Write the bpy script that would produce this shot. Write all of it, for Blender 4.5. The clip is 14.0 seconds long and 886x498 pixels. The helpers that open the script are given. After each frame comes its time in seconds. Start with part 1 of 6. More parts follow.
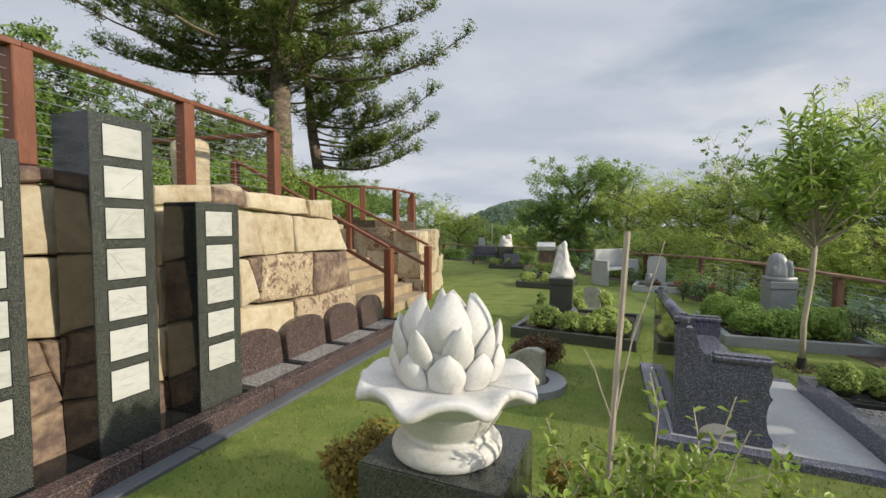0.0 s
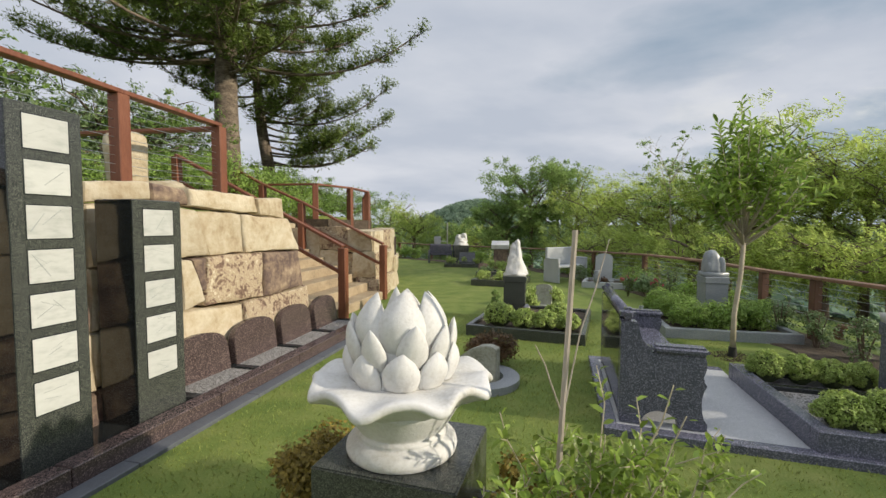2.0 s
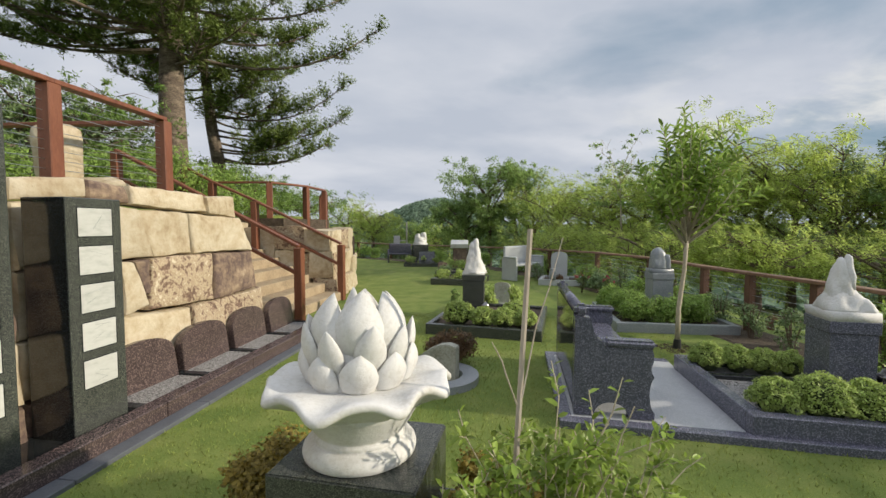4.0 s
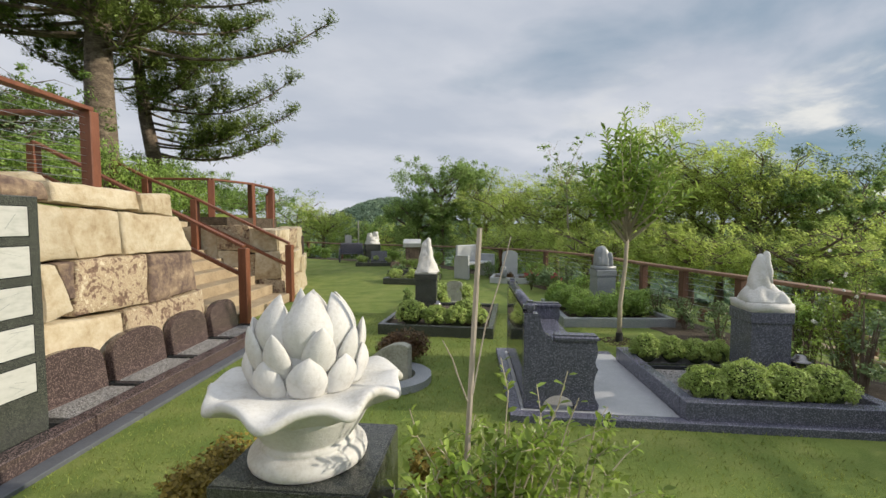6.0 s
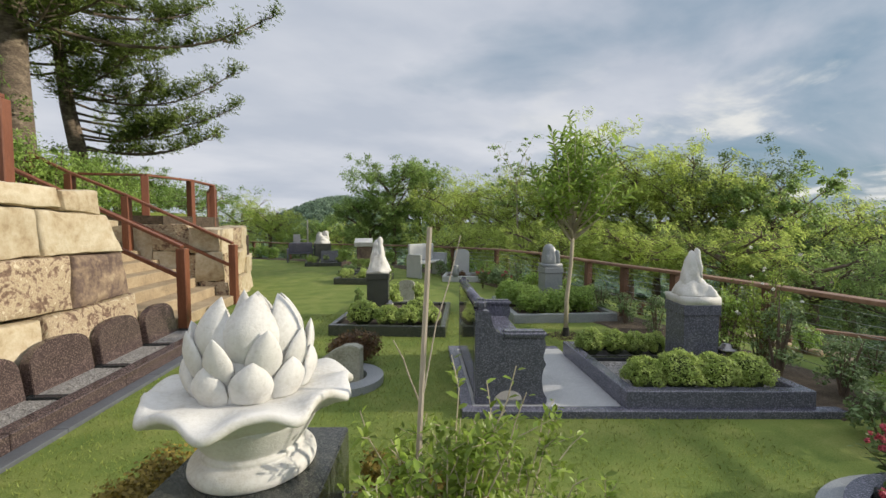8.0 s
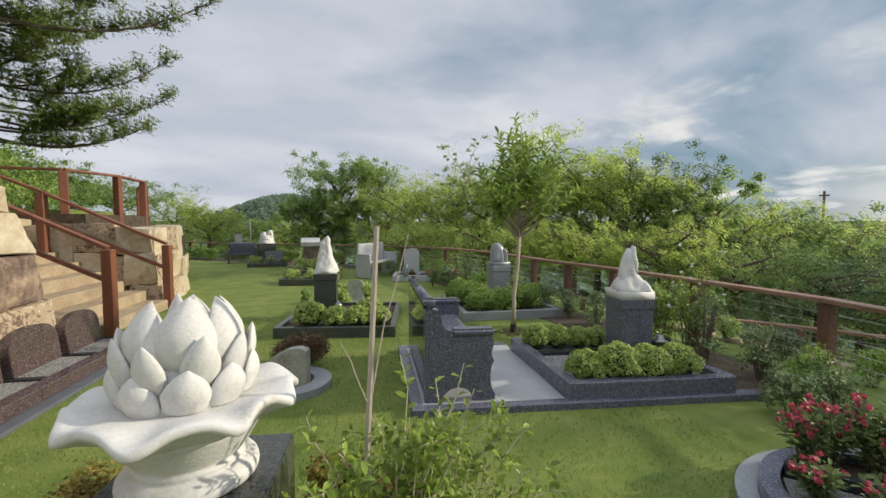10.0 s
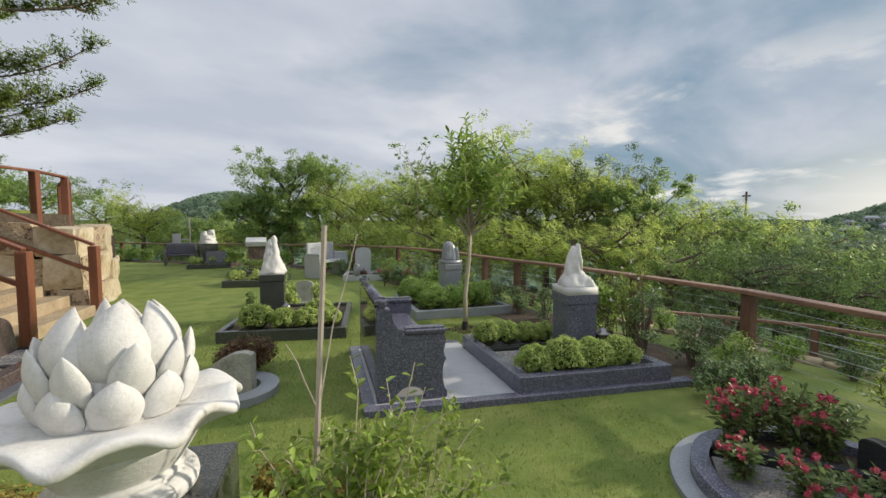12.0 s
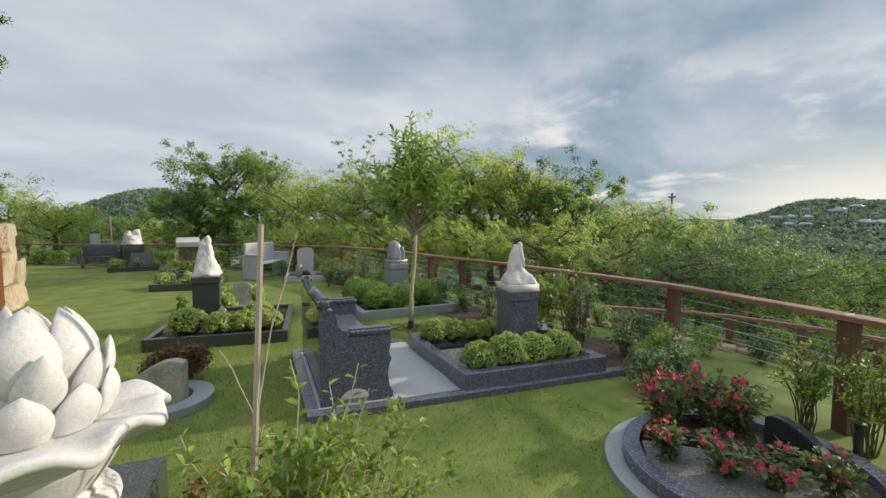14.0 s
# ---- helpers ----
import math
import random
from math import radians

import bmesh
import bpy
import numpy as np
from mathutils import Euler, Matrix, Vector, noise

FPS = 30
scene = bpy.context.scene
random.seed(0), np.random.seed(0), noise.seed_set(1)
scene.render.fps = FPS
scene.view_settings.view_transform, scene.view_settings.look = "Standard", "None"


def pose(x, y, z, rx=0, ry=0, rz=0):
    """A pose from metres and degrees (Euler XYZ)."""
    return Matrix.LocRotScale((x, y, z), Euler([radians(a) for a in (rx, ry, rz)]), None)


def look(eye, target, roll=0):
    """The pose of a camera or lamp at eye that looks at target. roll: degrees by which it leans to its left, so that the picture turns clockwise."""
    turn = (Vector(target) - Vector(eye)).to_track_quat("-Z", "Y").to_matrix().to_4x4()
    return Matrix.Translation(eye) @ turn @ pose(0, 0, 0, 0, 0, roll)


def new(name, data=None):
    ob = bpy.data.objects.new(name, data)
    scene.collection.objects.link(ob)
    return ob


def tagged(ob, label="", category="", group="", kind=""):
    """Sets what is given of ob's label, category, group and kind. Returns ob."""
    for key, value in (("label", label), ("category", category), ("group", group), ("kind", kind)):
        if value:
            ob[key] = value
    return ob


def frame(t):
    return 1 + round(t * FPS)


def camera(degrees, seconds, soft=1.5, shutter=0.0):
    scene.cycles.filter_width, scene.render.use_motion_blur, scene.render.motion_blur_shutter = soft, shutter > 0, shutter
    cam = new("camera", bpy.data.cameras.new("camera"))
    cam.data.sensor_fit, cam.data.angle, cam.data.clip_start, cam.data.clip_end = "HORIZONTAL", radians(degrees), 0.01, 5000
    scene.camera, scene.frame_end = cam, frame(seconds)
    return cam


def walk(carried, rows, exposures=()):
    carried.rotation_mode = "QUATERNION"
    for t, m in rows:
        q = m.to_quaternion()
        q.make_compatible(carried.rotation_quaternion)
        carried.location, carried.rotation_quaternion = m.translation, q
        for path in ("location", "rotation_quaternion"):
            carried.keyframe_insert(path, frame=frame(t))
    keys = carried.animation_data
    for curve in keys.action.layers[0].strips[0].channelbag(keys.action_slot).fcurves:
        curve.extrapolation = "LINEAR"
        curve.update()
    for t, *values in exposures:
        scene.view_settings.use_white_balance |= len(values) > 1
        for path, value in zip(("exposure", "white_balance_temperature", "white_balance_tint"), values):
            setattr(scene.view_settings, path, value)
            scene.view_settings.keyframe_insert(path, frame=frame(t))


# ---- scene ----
cam = camera(91.61, 14.0)
EYE = 1.55
# seconds, x, y, yaw, pitch, roll
PATH = [
    (0, 0.0000, -0.0000, -0.00, -2.95, -0.16),
    (0.5, 0.0022, -0.0000, -1.44, -2.97, -0.14),
    (1, 0.0047, -0.0001, -3.04, -3.02, -0.13),
    (1.5, 0.0070, -0.0003, -4.48, -3.05, -0.14),
    (2, 0.0091, -0.0005, -5.86, -3.08, -0.14),
    (2.5, 0.0108, -0.0007, -6.98, -3.08, -0.13),
    (3, 0.0129, -0.0009, -8.33, -3.10, -0.09),
    (5.5, 0.0243, -0.0034, -15.85, -3.25, -0.08),
    (6, 0.0268, -0.0041, -17.49, -3.27, -0.07),
    (6.5, 0.0291, -0.0049, -19.08, -3.30, -0.07),
    (7, 0.0315, -0.0057, -20.70, -3.35, -0.04),
    (7.5, 0.0336, -0.0066, -22.19, -3.36, -0.05),
    (8, 0.0359, -0.0076, -23.80, -3.40, -0.06),
    (10.5, 0.0472, -0.0135, -32.01, -3.54, -0.04),
    (11, 0.0492, -0.0148, -33.53, -3.59, 0.01),
    (11.5, 0.0511, -0.0161, -35.04, -3.62, 0.02),
    (12, 0.0533, -0.0177, -36.76, -3.67, 0.01),
    (12.5, 0.0552, -0.0192, -38.36, -3.68, -0.01),
    (13, 0.0575, -0.0211, -40.28, -3.72, -0.03),
    (13.5, 0.0597, -0.0230, -42.16, -3.75, 0.03),
    (14, 0.0617, -0.0249, -43.91, -3.78, -0.03),
]
walk(cam, [(t, pose(x, y, EYE, 90 + p, r, yaw)) for t, x, y, yaw, p, r in PATH])

# ---- light ----
SUN_AZ, SUN_EL = 113.0, 22.0   # degrees clockwise from +y, above the horizon
world = bpy.data.worlds.new("world")
scene.world = world
world.use_nodes = True
scene.view_settings.exposure = -0.04


def node(tree, kind, **inputs):
    n = tree.nodes.new(kind)
    for k, v in inputs.items():
        n.inputs[k].default_value = v
    return n


def build_sky():
    t = world.node_tree
    t.nodes.clear()
    L = t.links.new
    out = t.nodes.new("ShaderNodeOutputWorld")
    bg = t.nodes.new("ShaderNodeBackground")
    L(bg.outputs[0], out.inputs[0])
    sky = t.nodes.new("ShaderNodeTexSky")
    sky.sky_type = "NISHITA"
    sky.sun_disc = False
    sky.sun_elevation, sky.sun_rotation = radians(SUN_EL), radians(SUN_AZ)
    sky.air_density, sky.dust_density = 1.2, 1.0
    dim = t.nodes.new("ShaderNodeVectorMath")
    dim.operation = "SCALE"
    dim.inputs["Scale"].default_value = 0.10
    L(sky.outputs[0], dim.inputs[0])
    co = t.nodes.new("ShaderNodeTexCoord")
    sep = t.nodes.new("ShaderNodeSeparateXYZ")
    L(co.outputs["Generated"], sep.inputs[0])
    up = t.nodes.new("ShaderNodeMath")
    up.operation = "MAXIMUM"
    up.inputs[1].default_value = 0.0
    L(sep.outputs["Z"], up.inputs[0])
    lift = t.nodes.new("ShaderNodeMath")
    lift.operation = "ADD"
    lift.inputs[1].default_value = 0.22
    L(up.outputs[0], lift.inputs[0])
    flat = t.nodes.new("ShaderNodeVectorMath")
    flat.operation = "DIVIDE"
    L(co.outputs["Generated"], flat.inputs[0])
    L(lift.outputs[0], flat.inputs[1])
    mp = t.nodes.new("ShaderNodeMapping")
    mp.inputs["Location"].default_value = (1.3, 0.4, 0.0)
    mp.inputs["Rotation"].default_value = (0, 0, radians(-38))
    mp.inputs["Scale"].default_value = (0.8, 1.15, 0.4)
    L(flat.outputs[0], mp.inputs[0])
    big = node(t, "ShaderNodeTexNoise", Scale=1.0, Detail=7.0, Roughness=0.52, Distortion=0.35)
    L(mp.outputs[0], big.inputs["Vector"])
    # cloud gaps lie towards the sunny side
    ramp = t.nodes.new("ShaderNodeMapRange")
    ramp.inputs["From Min"].default_value, ramp.inputs["From Max"].default_value = 0.1, 1.0
    ramp.inputs["To Min"].default_value, ramp.inputs["To Max"].default_value = 0.36, -0.10
    L(sep.outputs["X"], ramp.inputs[0])
    add = t.nodes.new("ShaderNodeMath")
    L(big.outputs["Fac"], add.inputs[0])
    L(ramp.outputs[0], add.inputs[1])
    cover = t.nodes.new("ShaderNodeValToRGB")
    cover.color_ramp.elements[0].position, cover.color_ramp.elements[1].position = 0.40, 0.62
    L(add.outputs[0], cover.inputs[0])
    tone = t.nodes.new("ShaderNodeValToRGB")
    e = tone.color_ramp.elements
    e[0].position, e[0].color = 0.34, (0.44, 0.48, 0.555, 1)
    e[1].position, e[1].color = 0.68, (0.60, 0.62, 0.67, 1)
    fine = node(t, "ShaderNodeTexNoise", Scale=1.7, Detail=5.0, Roughness=0.5)
    L(mp.outputs[0], fine.inputs["Vector"])
    L(fine.outputs["Fac"], tone.inputs[0])
    mix = t.nodes.new("ShaderNodeMix")
    mix.data_type = "RGBA"
    L(cover.outputs[0], mix.inputs[0])
    gap = t.nodes.new("ShaderNodeMix")
    gap.data_type = "RGBA"
    gap.inputs[0].default_value = 0.88
    gap.inputs[7].default_value = (0.18, 0.275, 0.37, 1)
    L(dim.outputs[0], gap.inputs[6])
    L(gap.outputs[2], mix.inputs[6])
    L(tone.outputs[0], mix.inputs[7])
    # bright band low over the horizon on the sunny side
    band = t.nodes.new("ShaderNodeMapRange")
    band.interpolation_type = "SMOOTHSTEP"
    band.inputs["From Min"].default_value, band.inputs["From Max"].default_value = 0.20, 0.02
    L(sep.outputs["Z"], band.inputs[0])
    side = t.nodes.new("ShaderNodeMapRange")
    side.interpolation_type = "SMOOTHSTEP"
    side.inputs["From Min"].default_value, side.inputs["From Max"].default_value = 0.93, 1.03
    L(sep.outputs["X"], side.inputs[0])
    both = t.nodes.new("ShaderNodeMath")
    both.operation = "MULTIPLY"
    L(band.outputs[0], both.inputs[0])
    L(side.outputs[0], both.inputs[1])
    glow = t.nodes.new("ShaderNodeMix")
    glow.data_type = "RGBA"
    glow.inputs[7].default_value = (0.96, 0.92, 0.82, 1)
    L(both.outputs[0], glow.inputs[0])
    L(mix.outputs[2], glow.inputs[6])
    puff = node(t, "ShaderNodeTexNoise", Scale=1.9, Detail=8.0, Roughness=0.55, Distortion=0.2)
    L(flat.outputs[0], puff.inputs["Vector"])
    pr = t.nodes.new("ShaderNodeMapRange")
    pr.interpolation_type = "SMOOTHSTEP"
    pr.inputs["From Min"].default_value, pr.inputs["From Max"].default_value = 0.52, 0.68
    L(puff.outputs["Fac"], pr.inputs[0])
    ps = t.nodes.new("ShaderNodeMapRange")
    ps.interpolation_type = "SMOOTHSTEP"
    ps.inputs["From Min"].default_value, ps.inputs["From Max"].default_value = 0.35, 0.85
    L(sep.outputs["X"], ps.inputs[0])
    pm = t.nodes.new("ShaderNodeMath")
    pm.operation = "MULTIPLY"
    L(pr.outputs[0], pm.inputs[0])
    L(ps.outputs[0], pm.inputs[1])
    low = t.nodes.new("ShaderNodeMapRange")
    low.interpolation_type = "SMOOTHSTEP"
    low.inputs["From Min"].default_value, low.inputs["From Max"].default_value = 0.36, 0.20
    L(sep.outputs["Z"], low.inputs[0])
    pm2 = t.nodes.new("ShaderNodeMath")
    pm2.operation = "MULTIPLY"
    L(pm.outputs[0], pm2.inputs[0])
    L(low.outputs[0], pm2.inputs[1])
    white = t.nodes.new("ShaderNodeMix")
    white.data_type = "RGBA"
    white.inputs[7].default_value = (0.70, 0.70, 0.68, 1)
    L(pm2.outputs[0], white.inputs[0])
    L(glow.outputs[2], white.inputs[6])
    # cloud cover is brightest overhead
    zen = t.nodes.new("ShaderNodeMapRange")
    zen.interpolation_type = "SMOOTHSTEP"
    zen.inputs["From Min"].default_value, zen.inputs["From Max"].default_value = 0.45, 1.0
    zen.inputs["To Min"].default_value, zen.inputs["To Max"].default_value = 1.0, 1.6
    L(sep.outputs["Z"], zen.inputs[0])
    full = t.nodes.new("ShaderNodeVectorMath")
    full.operation = "SCALE"
    L(white.outputs[2], full.inputs[0])
    L(zen.outputs[0], full.inputs["Scale"])
    L(full.outputs[0], bg.inputs[0])
    bg.inputs[1].default_value = 1.18


build_sky()
sun_data = bpy.data.lights.new("sun", "SUN")
sun_data.energy, sun_data.angle, sun_data.color = 4.2, radians(1.2), (1.0, 0.89, 0.72)
sun = new("sun", sun_data)
_a, _e = radians(SUN_AZ), radians(SUN_EL)
sun_way = Vector((math.sin(_a) * math.cos(_e), math.cos(_a) * math.cos(_e), math.sin(_e)))
sun.matrix_world = look(sun_way * 50, (0, 0, 0))


# ---- materials ----
def mat(name, colors, rough=0.6, scale=4.0, fine=40.0, bump=0.2, metal=0.0, island=0.0, spread=0.25, speck=None, per_object=0.0, spec=0.5, stretch=(1, 1, 1), coat=0.0, deep=0.02, warp=0.0):
    """Two scales of noise run through the given colours, with relief; island or per_object vary the value piece by piece."""
    m = bpy.data.materials.new(name)
    m.use_nodes = True
    t = m.node_tree
    L = t.links.new
    b = t.nodes["Principled BSDF"]
    b.inputs["Roughness"].default_value = rough
    b.inputs["Metallic"].default_value = metal
    b.inputs["Specular IOR Level"].default_value = spec
    b.inputs["Coat Weight"].default_value = coat
    co = t.nodes.new("ShaderNodeTexCoord")
    mp = t.nodes.new("ShaderNodeMapping")
    mp.inputs["Scale"].default_value = stretch
    L(co.outputs["Object"], mp.inputs[0])
    n1 = node(t, "ShaderNodeTexNoise", Scale=scale, Detail=6.0, Roughness=0.6, Distortion=warp)
    n2 = node(t, "ShaderNodeTexNoise", Scale=fine, Detail=4.0, Roughness=0.65)
    L(mp.outputs[0], n1.inputs["Vector"])
    L(mp.outputs[0], n2.inputs["Vector"])
    mx = t.nodes.new("ShaderNodeMix")
    mx.inputs[0].default_value = 0.42
    L(n1.outputs["Fac"], mx.inputs[2])
    L(n2.outputs["Fac"], mx.inputs[3])
    ramp = t.nodes.new("ShaderNodeValToRGB")
    els = ramp.color_ramp.elements
    k = len(colors)
    lo, hi = 0.5 - spread / 2, 0.5 + spread / 2
    els[0].position, els[0].color = lo, (*colors[0], 1)
    els[1].position, els[1].color = hi, (*colors[-1], 1)
    for i in range(1, k - 1):
        e = els.new(lo + (hi - lo) * i / (k - 1))
        e.color = (*colors[i], 1)
    L(mx.outputs[0], ramp.inputs[0])
    col = ramp.outputs[0]
    if speck:
        vor = node(t, "ShaderNodeTexVoronoi", Scale=speck[0])
        L(mp.outputs[0], vor.inputs["Vector"])
        pick = t.nodes.new("ShaderNodeSeparateColor")
        L(vor.outputs["Color"], pick.inputs[0])
        sr = t.nodes.new("ShaderNodeMapRange")
        sr.inputs["From Min"].default_value, sr.inputs["From Max"].default_value = speck[2], 1.0
        L(pick.outputs[0], sr.inputs[0])
        sm = t.nodes.new("ShaderNodeMix")
        sm.data_type = "RGBA"
        sm.inputs[7].default_value = (*speck[1], 1)
        L(sr.outputs[0], sm.inputs[0])
        L(col, sm.inputs[6])
        col = sm.outputs[2]
    if island or per_object:
        if island:
            src = t.nodes.new("ShaderNodeNewGeometry").outputs["Random Per Island"]
            amt = island
        else:
            src = t.nodes.new("ShaderNodeObjectInfo").outputs["Random"]
            amt = per_object
        mr = t.nodes.new("ShaderNodeMapRange")
        mr.inputs["To Min"].default_value, mr.inputs["To Max"].default_value = 1 - amt, 1 + amt
        L(src, mr.inputs[0])
        hsv = t.nodes.new("ShaderNodeHueSaturation")
        L(mr.outputs[0], hsv.inputs["Value"])
        L(col, hsv.inputs["Color"])
        col = hsv.outputs[0]
    L(col, b.inputs["Base Color"])
    if bump:
        bp = node(t, "ShaderNodeBump", Strength=bump, Distance=deep)
        L(mx.outputs[0], bp.inputs["Height"])
        L(bp.outputs[0], b.inputs["Normal"])
    return m


def leaf_mat(name, dark, light, rough=0.45, see=0.35):
    """Foliage: colour varies leaf by leaf, some light passes through."""
    m = mat(name, [dark, light], rough, 1.2, 9.0, 0.0, island=0.42, spread=0.5, spec=0.35)
    t = m.node_tree
    b = t.nodes["Principled BSDF"]
    tr = t.nodes.new("ShaderNodeBsdfTranslucent")
    src = b.inputs["Base Color"].links[0].from_socket
    t.links.new(src, tr.inputs[0])
    ad = t.nodes.new("ShaderNodeMixShader")
    ad.inputs[0].default_value = see
    out = [n for n in t.nodes if n.bl_idname == "ShaderNodeOutputMaterial"][0]
    t.links.new(b.outputs[0], ad.inputs[1])
    t.links.new(tr.outputs[0], ad.inputs[2])
    t.links.new(ad.outputs[0], out.inputs[0])
    return m


M_GRASS = mat("grass", [(0.085, 0.140, 0.028), (0.155, 0.205, 0.048), (0.26, 0.275, 0.088)], 0.85, 2.2, 75.0, 0.8, spread=0.36, spec=0.2)
M_BLADE = leaf_mat("grass_blade", (0.15, 0.215, 0.045), (0.36, 0.39, 0.11), 0.6, 0.4)
M_WOODS = mat("far_woods", [(0.035, 0.062, 0.036), (0.052, 0.086, 0.050), (0.075, 0.11, 0.062)], 0.95, 0.02, 0.35, 0.8, spread=0.4, spec=0.05)
M_SAND = mat("sandstone", [(0.27, 0.195, 0.115), (0.45, 0.37, 0.25), (0.55, 0.485, 0.36), (0.62, 0.565, 0.45)], 0.85, 1.9, 13.0, 0.9, spread=0.42, per_object=0.12, spec=0.2, deep=0.035, warp=1.2)
M_SANDMOT = mat("mottled_sandstone", [(0.15, 0.10, 0.075), (0.26, 0.18, 0.13), (0.50, 0.42, 0.29), (0.33, 0.24, 0.16), (0.60, 0.53, 0.39)], 0.85, 4.0, 22.0, 0.9, spread=0.20, per_object=0.05, spec=0.2, deep=0.03, warp=2.6)
M_IRON = mat("ironstone", [(0.085, 0.06, 0.054), (0.15, 0.108, 0.09), (0.29, 0.215, 0.15), (0.44, 0.36, 0.25)], 0.85, 2.6, 15.0, 0.8, spread=0.34, per_object=0.15, spec=0.2, deep=0.03, warp=1.0)
M_STEP = mat("stair_stone", [(0.22, 0.17, 0.11), (0.36, 0.28, 0.18), (0.45, 0.37, 0.25)], 0.85, 3.0, 30.0, 0.5, spread=0.35)
M_SOIL = mat("soil", [(0.02, 0.013, 0.009), (0.06, 0.04, 0.028)], 0.95, 6.0, 60.0, 0.9, spread=0.4)
M_MULCH = mat("mulch", [(0.025, 0.019, 0.012), (0.075, 0.055, 0.036), (0.14, 0.11, 0.08)], 0.95, 9.0, 70.0, 1.0, spread=0.35)
M_GRAN = mat("dark_granite", [(0.022, 0.026, 0.025), (0.045, 0.051, 0.047)], 0.24, 5.0, 60.0, 0.02, speck=(420, (0.17, 0.175, 0.15), 0.58), spread=0.4)
M_GRAN_POL = mat("polished_black_granite", [(0.010, 0.012, 0.014), (0.02, 0.024, 0.026)], 0.07, 6.0, 80.0, 0.0, speck=(300, (0.06, 0.065, 0.06), 0.75), spread=0.4)
M_BLUE = mat("blue_granite", [(0.058, 0.062, 0.084), (0.105, 0.110, 0.140)], 0.2, 6.0, 70.0, 0.02, speck=(170, (0.25, 0.24, 0.32), 0.58), spread=0.4)
M_GREYGR = mat("grey_granite", [(0.19, 0.215, 0.235), (0.28, 0.30, 0.32)], 0.35, 4.0, 70.0, 0.05, speck=(220, (0.38, 0.39, 0.40), 0.6), spread=0.4)
M_REDGR = mat("red_granite", [(0.044, 0.032, 0.032), (0.080, 0.060, 0.058)], 0.2, 5.0, 45.0, 0.04, speck=(150, (0.20, 0.145, 0.135), 0.6), spread=0.4)
M_TERR = mat("pale_terrazzo", [(0.30, 0.31, 0.325), (0.42, 0.43, 0.445)], 0.4, 6.0, 90.0, 0.05, speck=(230, (0.56, 0.56, 0.57), 0.6), spread=0.4)
M_BSTONE = mat("bluestone_strip", [(0.07, 0.077, 0.09), (0.135, 0.147, 0.165)], 0.55, 3.0, 40.0, 0.25, spread=0.4)
M_MARBLE = mat("white_marble", [(0.40, 0.415, 0.395), (0.53, 0.54, 0.515), (0.58, 0.59, 0.565)], 0.25, 2.6, 9.0, 0.02, spread=0.30, stretch=(1, 1, 3), per_object=0.06)
M_VEIN = mat("marble_vein", [(0.24, 0.265, 0.265), (0.40, 0.42, 0.41)], 0.3, 8.0, 40.0, 0.0, spread=0.3)
M_WHITE = mat("carved_white_stone", [(0.46, 0.44, 0.39), (0.62, 0.615, 0.59), (0.70, 0.70, 0.685)], 0.66, 5.0, 60.0, 0.3, spread=0.42)
M_WOOD = mat("oiled_timber", [(0.10, 0.034, 0.018), (0.185, 0.066, 0.034), (0.26, 0.105, 0.057)], 0.5, 3.0, 26.0, 0.25, spread=0.42, stretch=(3, 3, 0.6))
M_RAILTOP = mat("weathered_timber", [(0.13, 0.068, 0.042), (0.24, 0.135, 0.085), (0.35, 0.225, 0.15)], 0.5, 3.0, 26.0, 0.25, spread=0.42)
M_STEEL = mat("steel_cable", [(0.45, 0.46, 0.47), (0.62, 0.63, 0.64)], 0.3, 4.0, 30.0, 0.0, metal=1.0)
M_GRAVEL = mat("gravel", [(0.11, 0.108, 0.105), (0.22, 0.213, 0.206), (0.38, 0.365, 0.35)], 0.9, 60.0, 140.0, 0.8, island=0.4, spread=0.3)
M_BARK = mat("bark", [(0.07, 0.05, 0.038), (0.16, 0.12, 0.09), (0.24, 0.19, 0.145)], 0.9, 4.0, 20.0, 0.9, spread=0.35, stretch=(2, 2, 0.7))
M_PINEBARK = mat("pine_bark", [(0.06, 0.045, 0.035), (0.16, 0.125, 0.095), (0.33, 0.27, 0.20)], 0.95, 3.0, 14.0, 1.0, spread=0.30, stretch=(1.2, 1.2, 2.2), deep=0.05)
M_PALEBARK = mat("pale_bark", [(0.33, 0.28, 0.20), (0.54, 0.48, 0.36)], 0.8, 6.0, 30.0, 0.5, spread=0.4)
M_STAKE = mat("weathered_stake", [(0.24, 0.20, 0.16), (0.42, 0.36, 0.30), (0.52, 0.47, 0.40)], 0.8, 8.0, 50.0, 0.4, spread=0.4, stretch=(3, 3, 0.3))
M_METAL = mat("polished_steel", [(0.16, 0.155, 0.155), (0.27, 0.265, 0.26)], 0.2, 5.0, 20.0, 0.0, metal=1.0)
M_BLACK = mat("black_plastic", [(0.012, 0.012, 0.013), (0.03, 0.03, 0.03)], 0.5, 5.0, 30.0, 0.05)
M_HOUSE = mat("house_wall", [(0.28, 0.28, 0.28), (0.42, 0.42, 0.42)], 0.8, 0.6, 4.0, 0.0, per_object=0.3)
M_ROOF = mat("house_roof", [(0.20, 0.21, 0.23), (0.36, 0.37, 0.40)], 0.6, 0.6, 4.0, 0.0, per_object=0.4)
M_PINE = leaf_mat("pine_foliage", (0.075, 0.125, 0.03), (0.27, 0.345, 0.08), 0.6, 0.3)
M_LEAF_A = leaf_mat("feathery_leaves", (0.29, 0.40, 0.085), (0.57, 0.64, 0.19), 0.55, 0.62)
